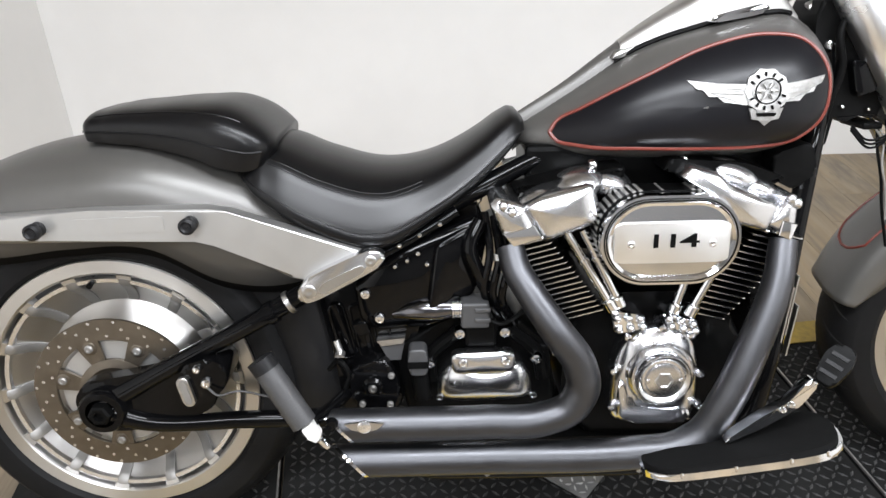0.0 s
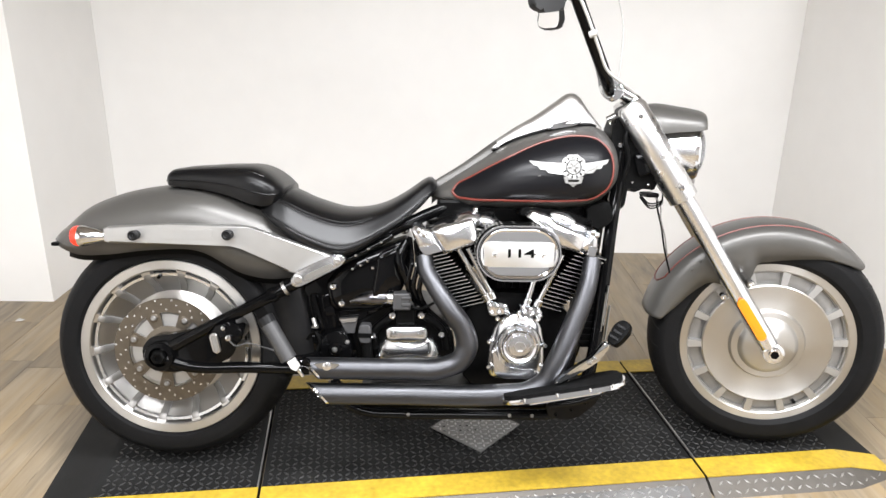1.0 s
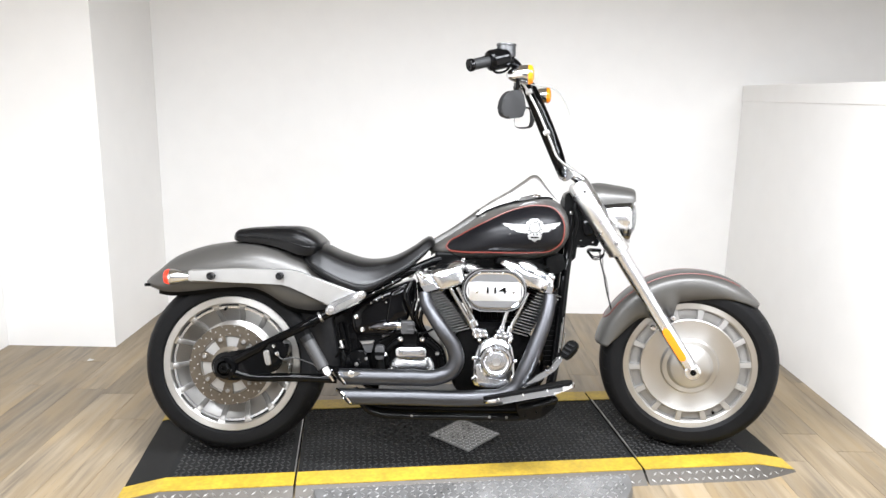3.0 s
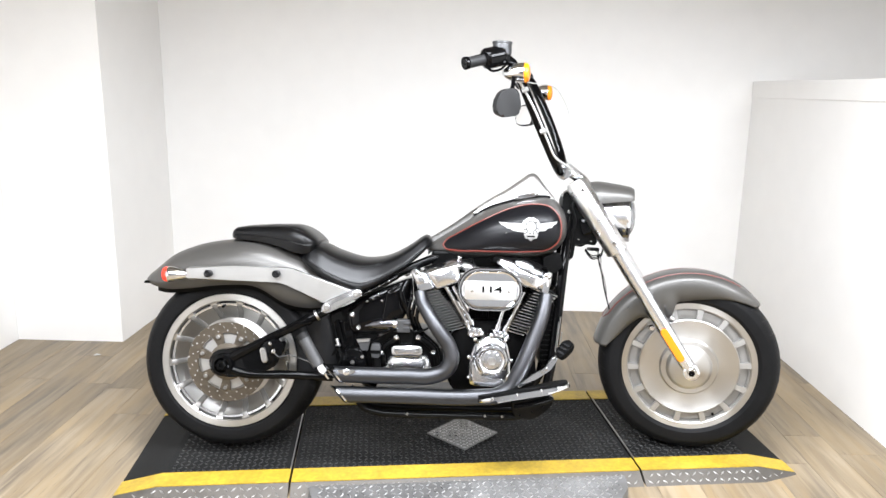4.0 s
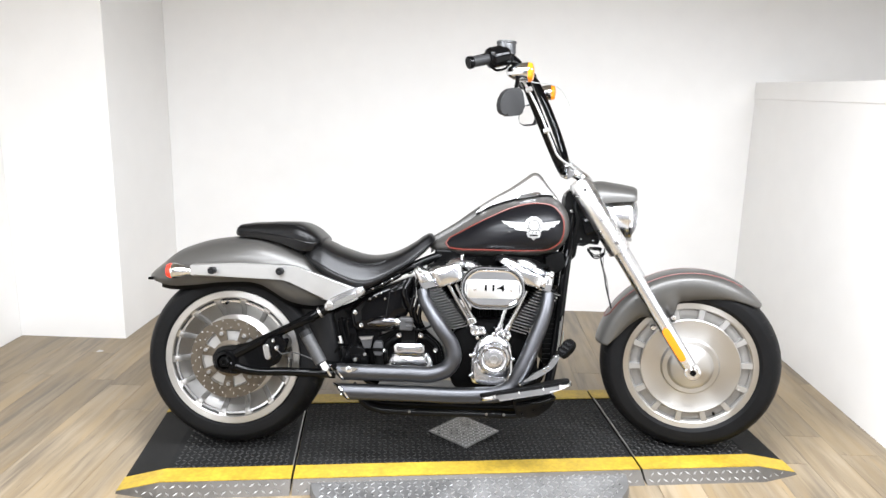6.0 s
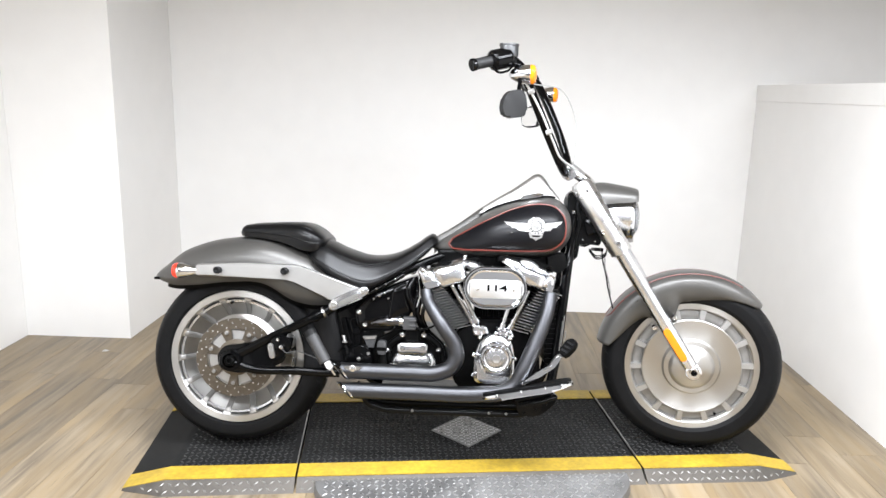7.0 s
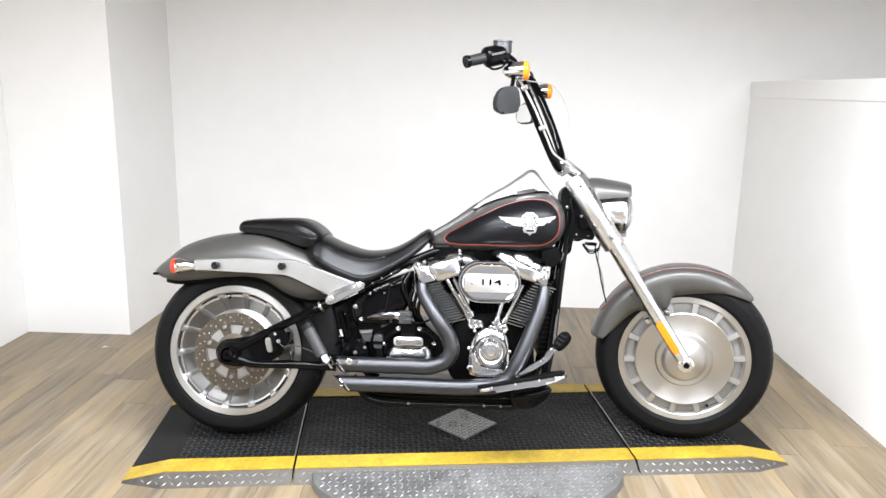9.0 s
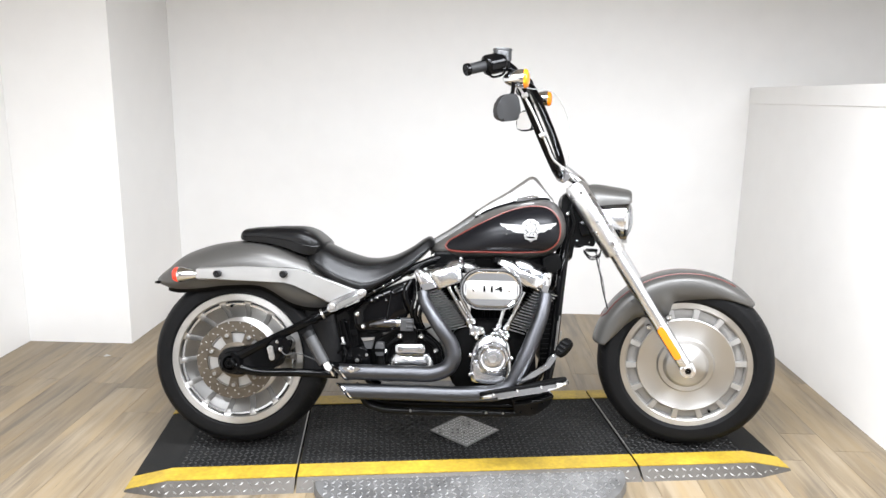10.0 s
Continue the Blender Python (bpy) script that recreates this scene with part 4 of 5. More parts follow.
for ol in ([(0.010, 0.478), (0.064, 0.470), (0.073, 0.448), (0.018, 0.436)], [(0.094, 0.472), (0.152, 0.456), (0.160, 0.434), (0.104, 0.446)]):
    lb = part("lifter_block", plate(rounded(ol, r=0.2), -0.178, -0.10, bevel=0.005), CHROME, bike, "chrome lifter block")
    for u in (0.15, 0.5, 0.85):
        for v in (0.25, 0.8):
            q = Vector(ol[0]).lerp(Vector(ol[1]), u).lerp(Vector(ol[3]).lerp(Vector(ol[2]), u), v)
            dome(q.x, -0.178, q.y, 0.0075, 0.010, 0.0075, 0, "block_bolt", lb)

# --- air cleaner
AC = (0.086, 0.610)
air = part("air_cleaner", plate(stadium(*AC, 0.214, 0.144, 22), -0.232, -0.206, bevel=0.010), CHROME, bike, "oval chrome air cleaner with dark numerals")
bm = bmesh.new()
o, i = stadium(*AC, 0.200, 0.130, 22), stadium(*AC, 0.184, 0.114, 22)
rings = [[(x, y, z) for x, z in ol] for ol, y in ((o, -0.231), (stadium(*AC, 0.194, 0.124, 22), -0.238), (i, -0.236), (i, -0.228))]
grid(bm, rings, True, False)
part("rim", bm, CHROME, air)
part("name_band", plate(rounded([(AC[0] - 0.088, AC[1] - 0.034), (AC[0] + 0.088, AC[1] - 0.034), (AC[0] + 0.088, AC[1] + 0.030), (AC[0] - 0.088, AC[1] + 0.030)], 6, 0.12), -0.2375, -0.23, bevel=0.001),
     BAND, air, "brushed aluminium band")
for gw, gh, gy in ((0.2035, 0.1335, -0.2322), (0.184, 0.114, -0.2305)):
    ol = stadium(*AC, gw, gh, 22)
    part("rim_groove", tube([(x, gy, z) for x, z in ol + ol[:1]], 0.0013, 6, smooth=False), ENGINE, air)
for dx in (-0.062, 0.062):
    bolt("cover_screw", AC[0] + dx, -0.2375, AC[1] - 0.003, 0.006, 0.003, air)
FO = rounded(stadium(AC[0] - 0.004, AC[1] + 0.004, 0.210, 0.140, 22), 2, 0.4)
part("filter", plate(FO, -0.207, -0.160, bevel=0.004), ENGINE, air, "black pleated filter")
for k in range(84):
    x, z = FO[int(k * len(FO) / 84)]
    part("pleat", tube([(x, -0.207, z), (x, -0.164, z)], 0.0017, 6), CAST, air)
txt = bpy.data.curves.new("numerals", "FONT")
txt.body, txt.size, txt.extrude, txt.align_x, txt.align_y = "114", 0.036, 0.0008, "CENTER", "CENTER"
txt.space_character = 0.82
txt.offset = 0.0003
num = new("numerals", txt)
txt.materials.append(FLATBLK)
num.parent = air
air.matrix_local = Matrix.Translation((0.0015, 0.0207, -0.0017))
num.matrix_local = Matrix.Translation((AC[0] + 0.001, -0.2385, AC[1] + 0.001)) @ Matrix.Rotation(radians(90), 4, "X") @ Matrix.Diagonal((1.75, 0.86, 1, 1))

# --- exhaust
def slashed(bm, xe, zc):
    """Cuts the pipe's end off at a slant, so that its mouth opens outwards."""
    for v in bm.verts:
        if v.co.x < xe + 0.06:
            f = min(1, (xe + 0.06 - v.co.x) / 0.06)
            v.co.x -= ((v.co.z - zc) * 0.85 + (v.co.y - YP) * 0.55) * f
    return bm


YP = -0.228
p1 = part("exhaust_pipe", slashed(tube([(-0.152, -0.165, 0.590, 0.022), (-0.146, -0.180, 0.562, 0.023), (-0.122, -0.205, 0.522, 0.024), (-0.085, YP, 0.468, 0.0255), (-0.047, YP, 0.408, 0.027), (-0.040, YP, 0.370), (-0.060, YP, 0.330), (-0.10, YP, 0.312), (-0.20, YP, 0.308), (-0.38, YP, 0.308), (-0.44, YP, 0.308)], 0.0278, 24, 10), -0.44, 0.308), PIPE, bike, "satin black exhaust pipe")
p2 = part("exhaust_pipe", slashed(tube([(0.282, -0.165, 0.590, 0.022), (0.270, -0.19, 0.535, 0.0235), (0.232, -0.215, 0.43, 0.0265), (0.190, YP, 0.33), (0.163, YP, 0.278), (0.12, YP, 0.250), (0.05, YP, 0.242), (-0.20, YP, 0.240), (-0.35, YP, 0.240), (-0.42, YP, 0.240)], 0.0278, 24, 10), -0.42, 0.240), PIPE, bike, "satin black exhaust pipe")
for pp, x, z in ((p1, -0.44, 0.308), (p2, -0.42, 0.240)):
    def mouth(dx, rr):
        return [(x + dx - rr * (0.85 * math.sin(q) + 0.55 * math.cos(q)), YP + rr * math.cos(q), z + rr * math.sin(q)) for q in np.linspace(0, 2 * math.pi, 28, endpoint=False)]

    part("pipe_tip", grid(bmesh.new(), [mouth(0.004, 0.0284), mouth(-0.003, 0.0284), mouth(-0.003, 0.0245), mouth(0.002, 0.024)], True, False), CHROME, pp, "chrome slash-cut tip")
    # Flat black disc replaces the hollow and carries its shade.
    part("pipe_bore", grid(bmesh.new(), [mouth(-0.0015, 0.0248), mouth(-0.0015, 0.001)], True, False), ENGINE, pp, "black disc for the pipe's shaded mouth")
part("pipe_badge", lathe([(0.011, -0.2545), (0.011, -0.2585), (0.009, -0.2595), (0.001, -0.2595)], -0.391, 0.322, 20), POLISHED, p1, "small winged chrome badge")
for sg in (-1, 1):
    part("badge_wing", plate([(-0.391 + sg * 0.008, 0.330), (-0.391 + sg * 0.031, 0.327), (-0.391 + sg * 0.026, 0.322), (-0.391 + sg * 0.020, 0.317), (-0.391 + sg * 0.008, 0.314)], -0.2575, -0.2525), SATIN, p1, smooth=False)
part("lower_rail", tube([(-0.365, -0.15, 0.205), (-0.345, -0.15, 0.180), (-0.30, -0.15, 0.163), (-0.22, -0.15, 0.158), (-0.05, -0.15, 0.157), (0.10, -0.15, 0.158), (0.20, -0.15, 0.163), (0.26, -0.15, 0.185)], 0.0135), BLACK, bike, "black lower frame rail")
sump = part("sump_guard", plate(rounded([(-0.33, 0.215), (-0.30, 0.176), (0.24, 0.176), (0.275, 0.215)], 4, 0.2), -0.135, 0.12, bevel=0.006), ENGINE, bike, "black engine underside")
part("board_mount", plate(rounded([(0.165, 0.222), (0.180, 0.168), (0.225, 0.156), (0.262, 0.168), (0.300, 0.200), (0.318, 0.232), (0.30, 0.245)], 4, 0.18), -0.185, -0.13, bevel=0.006), BLACK, sump, "black footboard mount")
for x, z in ((0.200, 0.172), (0.240, 0.186), (0.276, 0.206)):
    bolt("mount_bolt", x, -0.185, z, 0.004, 0.005, sump, FLATBLK)
part("mount_arm", tube([(0.18, -0.19, 0.20), (0.25, -0.20, 0.215), (0.31, -0.20, 0.235)], 0.009, 12), BLACK, sump)
for x in (-0.19, 0.08, 0.14):
    bolt("rail_bolt", x, -0.160, 0.160, 0.005, 0.006, frame_ob, CAST)
part("oil_cooler", box(0.275, 0.318, -0.09, 0.09, 0.33, 0.60), FLATBLK, bike, "black finned oil cooler", bevel=0.006, smooth=False)
for k in range(14):
    part("cooler_fin", box(0.272, 0.322, -0.096, -0.088, 0.345 + 0.018 * k, 0.351 + 0.018 * k), FLATBLK, frame_ob, smooth=False)
# Satin slivers stand in for bright reflections along the downtube.
for k, (z0, z1) in enumerate(((0.385, 0.49), (0.40, 0.51), (0.36, 0.455))):
    part("downtube_glint", plate([(0.322 + k * 0.006, z0), (0.3245 + k * 0.006, z0), (0.3345 + k * 0.006, z1), (0.332 + k * 0.006, z1)], -0.122, -0.108), SATIN, frame_ob, smooth=False)

# --- floorboard and brake pedal
board = new("floorboard")
board.parent = bike
board.matrix_local = Matrix.Translation((0.203, -0.258, 0.2730)) @ Matrix.Rotation(radians(-4), 4, "Z") @ Matrix.Rotation(radians(-12.0), 4, "Y") @ Matrix.Rotation(radians(-6), 4, "X")
bo = [(-0.155, 0.006), (-0.157, -0.030), (-0.130, -0.068), (0.100, -0.078), (0.146, -0.055), (0.157, 0.0), (0.142, 0.06), (0.060, 0.05), (0.030, 0.004)]


def slab(outline, z0, z1, bevel=0.0):
    """A slab with an outline in x, y between two heights."""
    bm = bmesh.new()
    a = [bm.verts.new((x, y, z0)) for x, y in outline]
    b = [bm.verts.new((x, y, z1)) for x, y in outline]
    bm.faces.new(a[::-1])
    bm.faces.new(b)
    for i in range(len(a)):
        j = (i + 1) % len(a)
        bm.faces.new((a[i], a[j], b[j], b[i]))
    if bevel:
        es = [e for e in bm.edges if (e.verts[0] in b and e.verts[1] in b) or (e.verts[0] in a and e.verts[1] in a)]
        bmesh.ops.bevel(bm, geom=es, offset=bevel, segments=3, affect="EDGES", profile=0.6)
    return bm


bo = rounded(bo, 6, 0.35)
part("board_edge", slab(bo, -0.009, 0.003, 0.005), CHROME, board, "chrome floorboard edge")
part("rubber_pad", slab([(x * 0.965, y * 0.94) for x, y in bo], 0.002, 0.012, 0.004), PADRUBBER, board, "black rubber floorboard pad")

for bx, by in ((-0.10, -0.0680), (-0.02, -0.0715), (0.06, -0.0750), (0.115, -0.070)):
    part("edge_rivet", slab([(bx + 0.003 * math.cos(s), by + 0.003 * math.sin(s)) for s in np.linspace(0, 2 * math.pi, 8, endpoint=False)], -0.004, 0.006, 0.001), CHROME, board)
part("board_bracket", slab([(-0.10, -0.015), (-0.09, -0.046), (0.08, -0.050), (0.12, -0.010)], -0.020, -0.008, 0.004), CHROME, board, "chrome mounting bracket")
pedal = part("brake_pedal", plate(rounded([(0.178, 0.284), (0.184, 0.296), (0.232, 0.334), (0.270, 0.358), (0.300, 0.398), (0.316, 0.392), (0.290, 0.350), (0.240, 0.316)], 4, 0.25), -0.275, -0.255, bevel=0.005), CHROME, bike, "chrome brake pedal arm with black pad")
PPM = Matrix.Translation((0.334, -0.272, 0.418)) @ Matrix.Rotation(radians(-35), 4, "Z") @ Matrix.Rotation(radians(-35), 4, "X") @ Matrix.Rotation(radians(22), 4, "Y")
part("pedal_pad", plate(rounded([(-0.014, -0.034), (-0.022, 0.012), (-0.014, 0.034), (0.014, 0.036), (0.022, 0.010), (0.016, -0.034)], 5, 0.3), -0.010, 0.010, bevel=0.005), FLATBLK, pedal, "black rubber pedal pad").matrix_local = PPM
for q in (-0.016, 0.0, 0.016):
    part("pad_rib", box(-0.013, 0.013, -0.0122, -0.0095, q - 0.003, q + 0.003), DARKPLAST, pedal, smooth=False).matrix_local = PPM
for x, z in ((0.262, 0.345), (0.274, 0.354)):
    bolt("pedal_bolt", x, -0.275, z, 0.006, 0.006, pedal)

# --- fuel tank
TX = [-0.140, -0.125, -0.08, 0.0, 0.05, 0.15, 0.25, 0.30, 0.335, 0.355, 0.366]
TT = [0.745, 0.759, 0.789, 0.842, 0.878, 0.922, 0.944, 0.940, 0.915, 0.882, 0.850]
TB = [0.736, 0.729, 0.718, 0.706, 0.704, 0.704, 0.709, 0.723, 0.752, 0.785, 0.815]
TW = [0.018, 0.038, 0.066, 0.122, 0.142, 0.168, 0.175, 0.165, 0.140, 0.100, 0.030]


def tank_dims(x):
    return (max(0.004, curve(TX, TT, x)), curve(TX, TB, x), max(0.004, curve(TX, TW, x)))


def tank_side(x, z):
    zt, zb, w = tank_dims(x)
    zc = zb + 0.40 * (zt - zb)
    q = (z - zc) / (zt - zc) if z > zc else (zc - z) / (zc - zb)
    return w * max(0.0, 1 - min(1, q) ** (2.1 if z > zc else 3.0)) ** (1 / 1.9)


def tank_ring(x, k=40):
    zt, zb, w = tank_dims(x)
    zc = zb + 0.40 * (zt - zb)
    pts = []
    for s in np.linspace(0, 2 * math.pi, k, endpoint=False):
        c, sn = math.cos(s), math.sin(s)
        z = zc + (zt - zc) * math.copysign(abs(sn) ** (2 / 2.1), sn) if sn > 0 else zc + (zc - zb) * math.copysign(abs(sn) ** (2 / 3.0), sn)
        y = w * math.copysign(abs(c) ** (2 / 1.9 if sn > 0 else 2 / 1.9), c)
        pts.append((x, y, z))
    return pts


tank = part("fuel_tank", grid(bmesh.new(), [tank_ring(x) for x in np.r_[np.linspace(-0.140, 0.30, 34), np.linspace(0.31, 0.366, 10)]]), GREY, bike, "satin grey fuel tank with black panel", angle=60)
PAN = [(-0.080, 0.756), (-0.068, 0.774), (-0.038, 0.792), (0.06, 0.847), (0.16, 0.892), (0.24, 0.907), (0.292, 0.898), (0.322, 0.865), (0.330, 0.825), (0.318, 0.775), (0.284, 0.749), (0.22, 0.741), (0.152, 0.739), (0.05, 0.738), (-0.04, 0.738), (-0.070, 0.743)]


def tank_patch(outline, lift, inner=0.0, side=-1):
    """A skin on the tank's flank inside an outline (a band, if inner is given)."""
    ol = smooth_path(outline + [outline[0]], 5)[:-1]
    c = np.mean(ol, axis=0)
    bm = bmesh.new()
    rings = []
    for s in (np.linspace(inner, 1, 3) if inner else (0.02, 0.25, 0.5, 0.7, 0.85, 0.95, 1.0)):
        r = []
        for x, z in c + (ol - c) * s:
            r.append((x, side * (tank_side(x, z) + lift), z))
        rings.append(r)
    return grid(bm, rings, True, False)


for side in (-1, 1):
    part("tank_panel", tank_patch(PAN, 0.0016, side=side), PANEL, tank, "satin black teardrop panel", angle=60)
    ol = smooth_path(PAN + [PAN[0]], 6)
    part("pinstripe", tube([(x, side * (tank_side(x, z) + 0.0012), z) for x, z in ol], 0.0036, 8, smooth=False), RED, tank, "red pinstripe")


# winged badge: plain shapes
def on_tank(outline, lift, thick):
    bm = bmesh.new()
    a = [bm.verts.new((x, -tank_side(x, z) - lift, z)) for x, z in outline]
    b = [bm.verts.new((x, -tank_side(x, z) - lift - thick, z)) for x, z in outline]
    bm.faces.new(a)
    bm.faces.new(b[::-1])
    for i in range(len(a)):
        j = (i + 1) % len(a)
        bm.faces.new((a[j], a[i], b[i], b[j]))
    return bm


badge = part("tank_badge", on_tank([(0.223 + r * math.cos(s), 0.828 + r * math.sin(s)) for s, r in [(2 * math.pi * k / 40, 0.0315 + 0.0012 * math.cos(10 * 2 * math.pi * k / 40)) for k in range(40)]], 0.001, 0.005), BADGE, tank, "polished winged metal badge", smooth=False)
part("wing", on_tank([(0.113, 0.843), (0.150, 0.839), (0.195, 0.838), (0.195, 0.808), (0.162, 0.812), (0.153, 0.820), (0.141, 0.820), (0.134, 0.829), (0.124, 0.831)], 0.001, 0.004), BADGE, badge, smooth=False)
part("wing", on_tank([(0.251, 0.812), (0.251, 0.838), (0.285, 0.843), (0.316, 0.848), (0.309, 0.837), (0.299, 0.834), (0.294, 0.825), (0.281, 0.823), (0.272, 0.813)], 0.001, 0.004), BADGE, badge, smooth=False)
for zz in (0.832, 0.825):
    part("wing_line", on_tank([(0.142, zz + 0.002), (0.190, zz), (0.190, zz - 0.0015), (0.142, zz + 0.0005)], 0.0045, 0.0006), CAST, badge, smooth=False)
    part("wing_line", on_tank([(0.256, zz), (0.290, zz + 0.003), (0.290, zz + 0.0015), (0.256, zz - 0.0015)], 0.0045, 0.0006), CAST, badge, smooth=False)
part("badge_foot", on_tank([(0.198, 0.803), (0.248, 0.803), (0.243, 0.787), (0.232, 0.785), (0.223, 0.777), (0.214, 0.785), (0.203, 0.787)], 0.001, 0.004), BADGE, badge, smooth=False)
part("badge_ring", tube([(0.223 + 0.0185 * math.cos(s), -tank_side(0.223, 0.828) - 0.0065, 0.828 + 0.0185 * math.sin(s)) for s in np.linspace(0, 2 * math.pi, 25)], 0.0012, 6, smooth=False), FLATBLK, badge)
for k in range(13):
    s = 2 * math.pi * k / 13 + 0.2
    if k in (0, 6):
        continue
    x, z = 0.223 + 0.0245 * math.cos(s), 0.828 + 0.0245 * math.sin(s)
    part("badge_bar", tube([(x - 0.003 * math.cos(s), -tank_side(x, z) - 0.0062, z - 0.003 * math.sin(s)), (x + 0.003 * math.cos(s), -tank_side(x, z) - 0.0062, z + 0.003 * math.sin(s))], 0.0018, 6), FLATBLK, badge)

for k in range(6):
    s = 2 * math.pi * k / 6
    x0, z0 = 0.223 + 0.004 * math.cos(s), 0.828 + 0.004 * math.sin(s)
    x1, z1 = 0.223 + 0.014 * math.cos(s), 0.828 + 0.013 * math.sin(s)
    part("badge_ray", tube([(x0, -tank_side(x0, z0) - 0.0062, z0), (x1, -tank_side(x1, z1) - 0.0062, z1)], 0.0016, 6), BADGE, badge)
part("badge_foot_bar", on_tank([(0.208, 0.796), (0.238, 0.796), (0.236, 0.791), (0.210, 0.791)], 0.0045, 0.0015), FLATBLK, badge, smooth=False)

# console along the tank's ridge
CX = [-0.135, -0.05, 0.03, 0.09, 0.15, 0.20, 0.232, 0.252, 0.282, 0.318]
CT = [0.776, 0.830, 0.889, 0.930, 0.966, 1.002, 1.023, 1.019, 0.980, 0.936]
CW = [0.012, 0.018, 0.026, 0.040, 0.052, 0.058, 0.060, 0.060, 0.056, 0.048]


def ridge_ring(x, boxy, high=0.7):
    zt, w = curve(CX, CT, x), curve(CX, CW, x)
    zb = tank_dims(x)[0] - 0.030
    ring = []
    for s in np.linspace(0, math.pi, 17):
        ring.append((x, w * math.copysign(abs(math.cos(s)) ** boxy, math.cos(s)), zb + (zt - zb) * math.sin(s) ** high))
    return ring + [(x, -w, zb - 0.004), (x, w, zb - 0.004)]


part("tank_ridge", grid(bmesh.new(), [ridge_ring(x, 0.9) for x in np.linspace(-0.135, 0.040, 22)]), GREY, tank, angle=60)
console = part("console", grid(bmesh.new(), [ridge_ring(x, 0.5, 0.42) for x in np.linspace(0.040, 0.318, 34)]), CONSOLE, tank, "soft chrome tank console with dial", angle=40)
part("console_tab", plate(rounded([(0.022, 0.866), (0.030, 0.880), (0.070, 0.893), (0.074, 0.882)], 3, 0.25), -0.036, -0.016, bevel=0.003), SATIN, console)


def tank_height(x, y):
    zt, zb, w = tank_dims(x)
    zc = zb + 0.40 * (zt - zb)
    return zc + (zt - zc) * max(0.0, 1 - min(1, abs(y) / w) ** 1.9) ** (1 / 2.1)


part("console_gasket", tube([(x, -curve(CX, CW, x) - 0.002, tank_height(x, curve(CX, CW, x) + 0.002) + 0.002) for x in np.linspace(0.03, 0.30, 18)], 0.0048, 8), FLATBLK, console, "black rubber edging")
part("console_latch", plate(rounded([(0.165, 0.922), (0.170, 0.935), (0.245, 0.952), (0.258, 0.945), (0.245, 0.935)]), -0.078, -0.055, bevel=0.004), CHROME, console)
dial = part("dial", lathe([(0.030, 0.0), (0.030, 0.004), (0.027, 0.006), (0.001, 0.006)], seg=40), FLATBLK, console)
dial.matrix_local = Matrix.Translation((0.186, 0, 0.974)) @ Matrix.Rotation(radians(-33), 4, "Y") @ Matrix.Rotation(radians(90), 4, "X")

# --- rear fender
RX = [-1.174, -1.15, -1.12, -1.06, -0.98, -0.86, -0.73, -0.62, -0.54, -0.48, -0.45]
RT = [0.607, 0.628, 0.650, 0.698, 0.733, 0.758, 0.760, 0.730, 0.690, 0.630, 0.560]
RB = [0.603, 0.592, 0.585, 0.577, 0.582, 0.597, 0.594, 0.535, 0.522, 0.530, 0.540]
RW = [0.010, 0.045, 0.075, 0.115, 0.140, 0.150, 0.150, 0.146, 0.140, 0.130, 0.120]


def fender_ring(x, k=25):
    zt, zb, w = curve(RX, RT, x), curve(RX, RB, x), curve(RX, RW, x)
    pts = [(x, -w * 0.985, zb)]
    zs = zb + (zt - zb) * 0.30
    for s in np.linspace(math.pi, 0, k):
        pts.append((x, w * math.copysign(abs(math.cos(s)) ** 0.72, math.cos(s)), zs + (zt - zs) * math.sin(s) ** 0.80))
    pts.append((x, w * 0.985, zb))
    return pts


def strip(rings):
    return grid(bmesh.new(), rings, False, False)


rear_fender = part("rear_fender", strip([fender_ring(x) for x in np.r_[np.linspace(-1.174, -1.06, 12), np.linspace(-1.05, -0.45, 36)]]), GREY, bike, "satin grey rear mudguard", solid=0.004, angle=70)
part("fender_liner", strip([[(x, y * 0.95, z - 0.012 if 0 < i < 26 else z - 0.014) for i, (x, y, z) in enumerate(fender_ring(x))] for x in np.linspace(-1.10, -0.46, 40)]), FLATBLK, rear_fender, solid=0.004, angle=70)

# fender strut, link and fixings
SO = [(-0.968, 0.655), (-0.955, 0.661), (-0.80, 0.668), (-0.625, 0.668), (-0.595, 0.662), (-0.372, 0.588), (-0.40, 0.560), (-0.470, 0.541), (-0.50, 0.548), (-0.615, 0.612), (-0.645, 0.620), (-0.955, 0.617), (-0.968, 0.623)]
strut = part("fender_strut", plate(SO, -0.176, -0.146, bevel=0.006), SILVER, bike, "satin aluminium mudguard strut", angle=25)
part("strut_recess", plate(rounded([(-0.83, 0.655), (-0.69, 0.657), (-0.69, 0.632), (-0.83, 0.630)], 5, 0.1), -0.1775, -0.17), SILVER, strut, smooth=False)
for x, z in ((-0.884, 0.641), (-0.648, 0.645)):
    st = part("luggage_stud", lathe([(0.012, -0.176), (0.012, -0.181), (0.008, -0.183), (0.008, -0.188), (0.013, -0.190), (0.013, -0.199), (0.009, -0.202), (0.006, -0.199), (0.001, -0.199)], x, z, 24), DARKPLAST, strut, "black grooved docking stud")
link = part("strut_link", plate(rounded([(-0.492, 0.528), (-0.478, 0.554), (-0.372, 0.602), (-0.350, 0.592), (-0.352, 0.574), (-0.462, 0.515), (-0.486, 0.512)], 5, 0.35), -0.196, -0.170, bevel=0.005), HEAD, bike, "polished strut link with two bolts")
part("link_recess", plate(rounded([(-0.457, 0.533), (-0.452, 0.545), (-0.388, 0.576), (-0.381, 0.570), (-0.385, 0.562), (-0.45, 0.528)], 4, 0.3), -0.198, -0.19), SATIN, link, smooth=False)
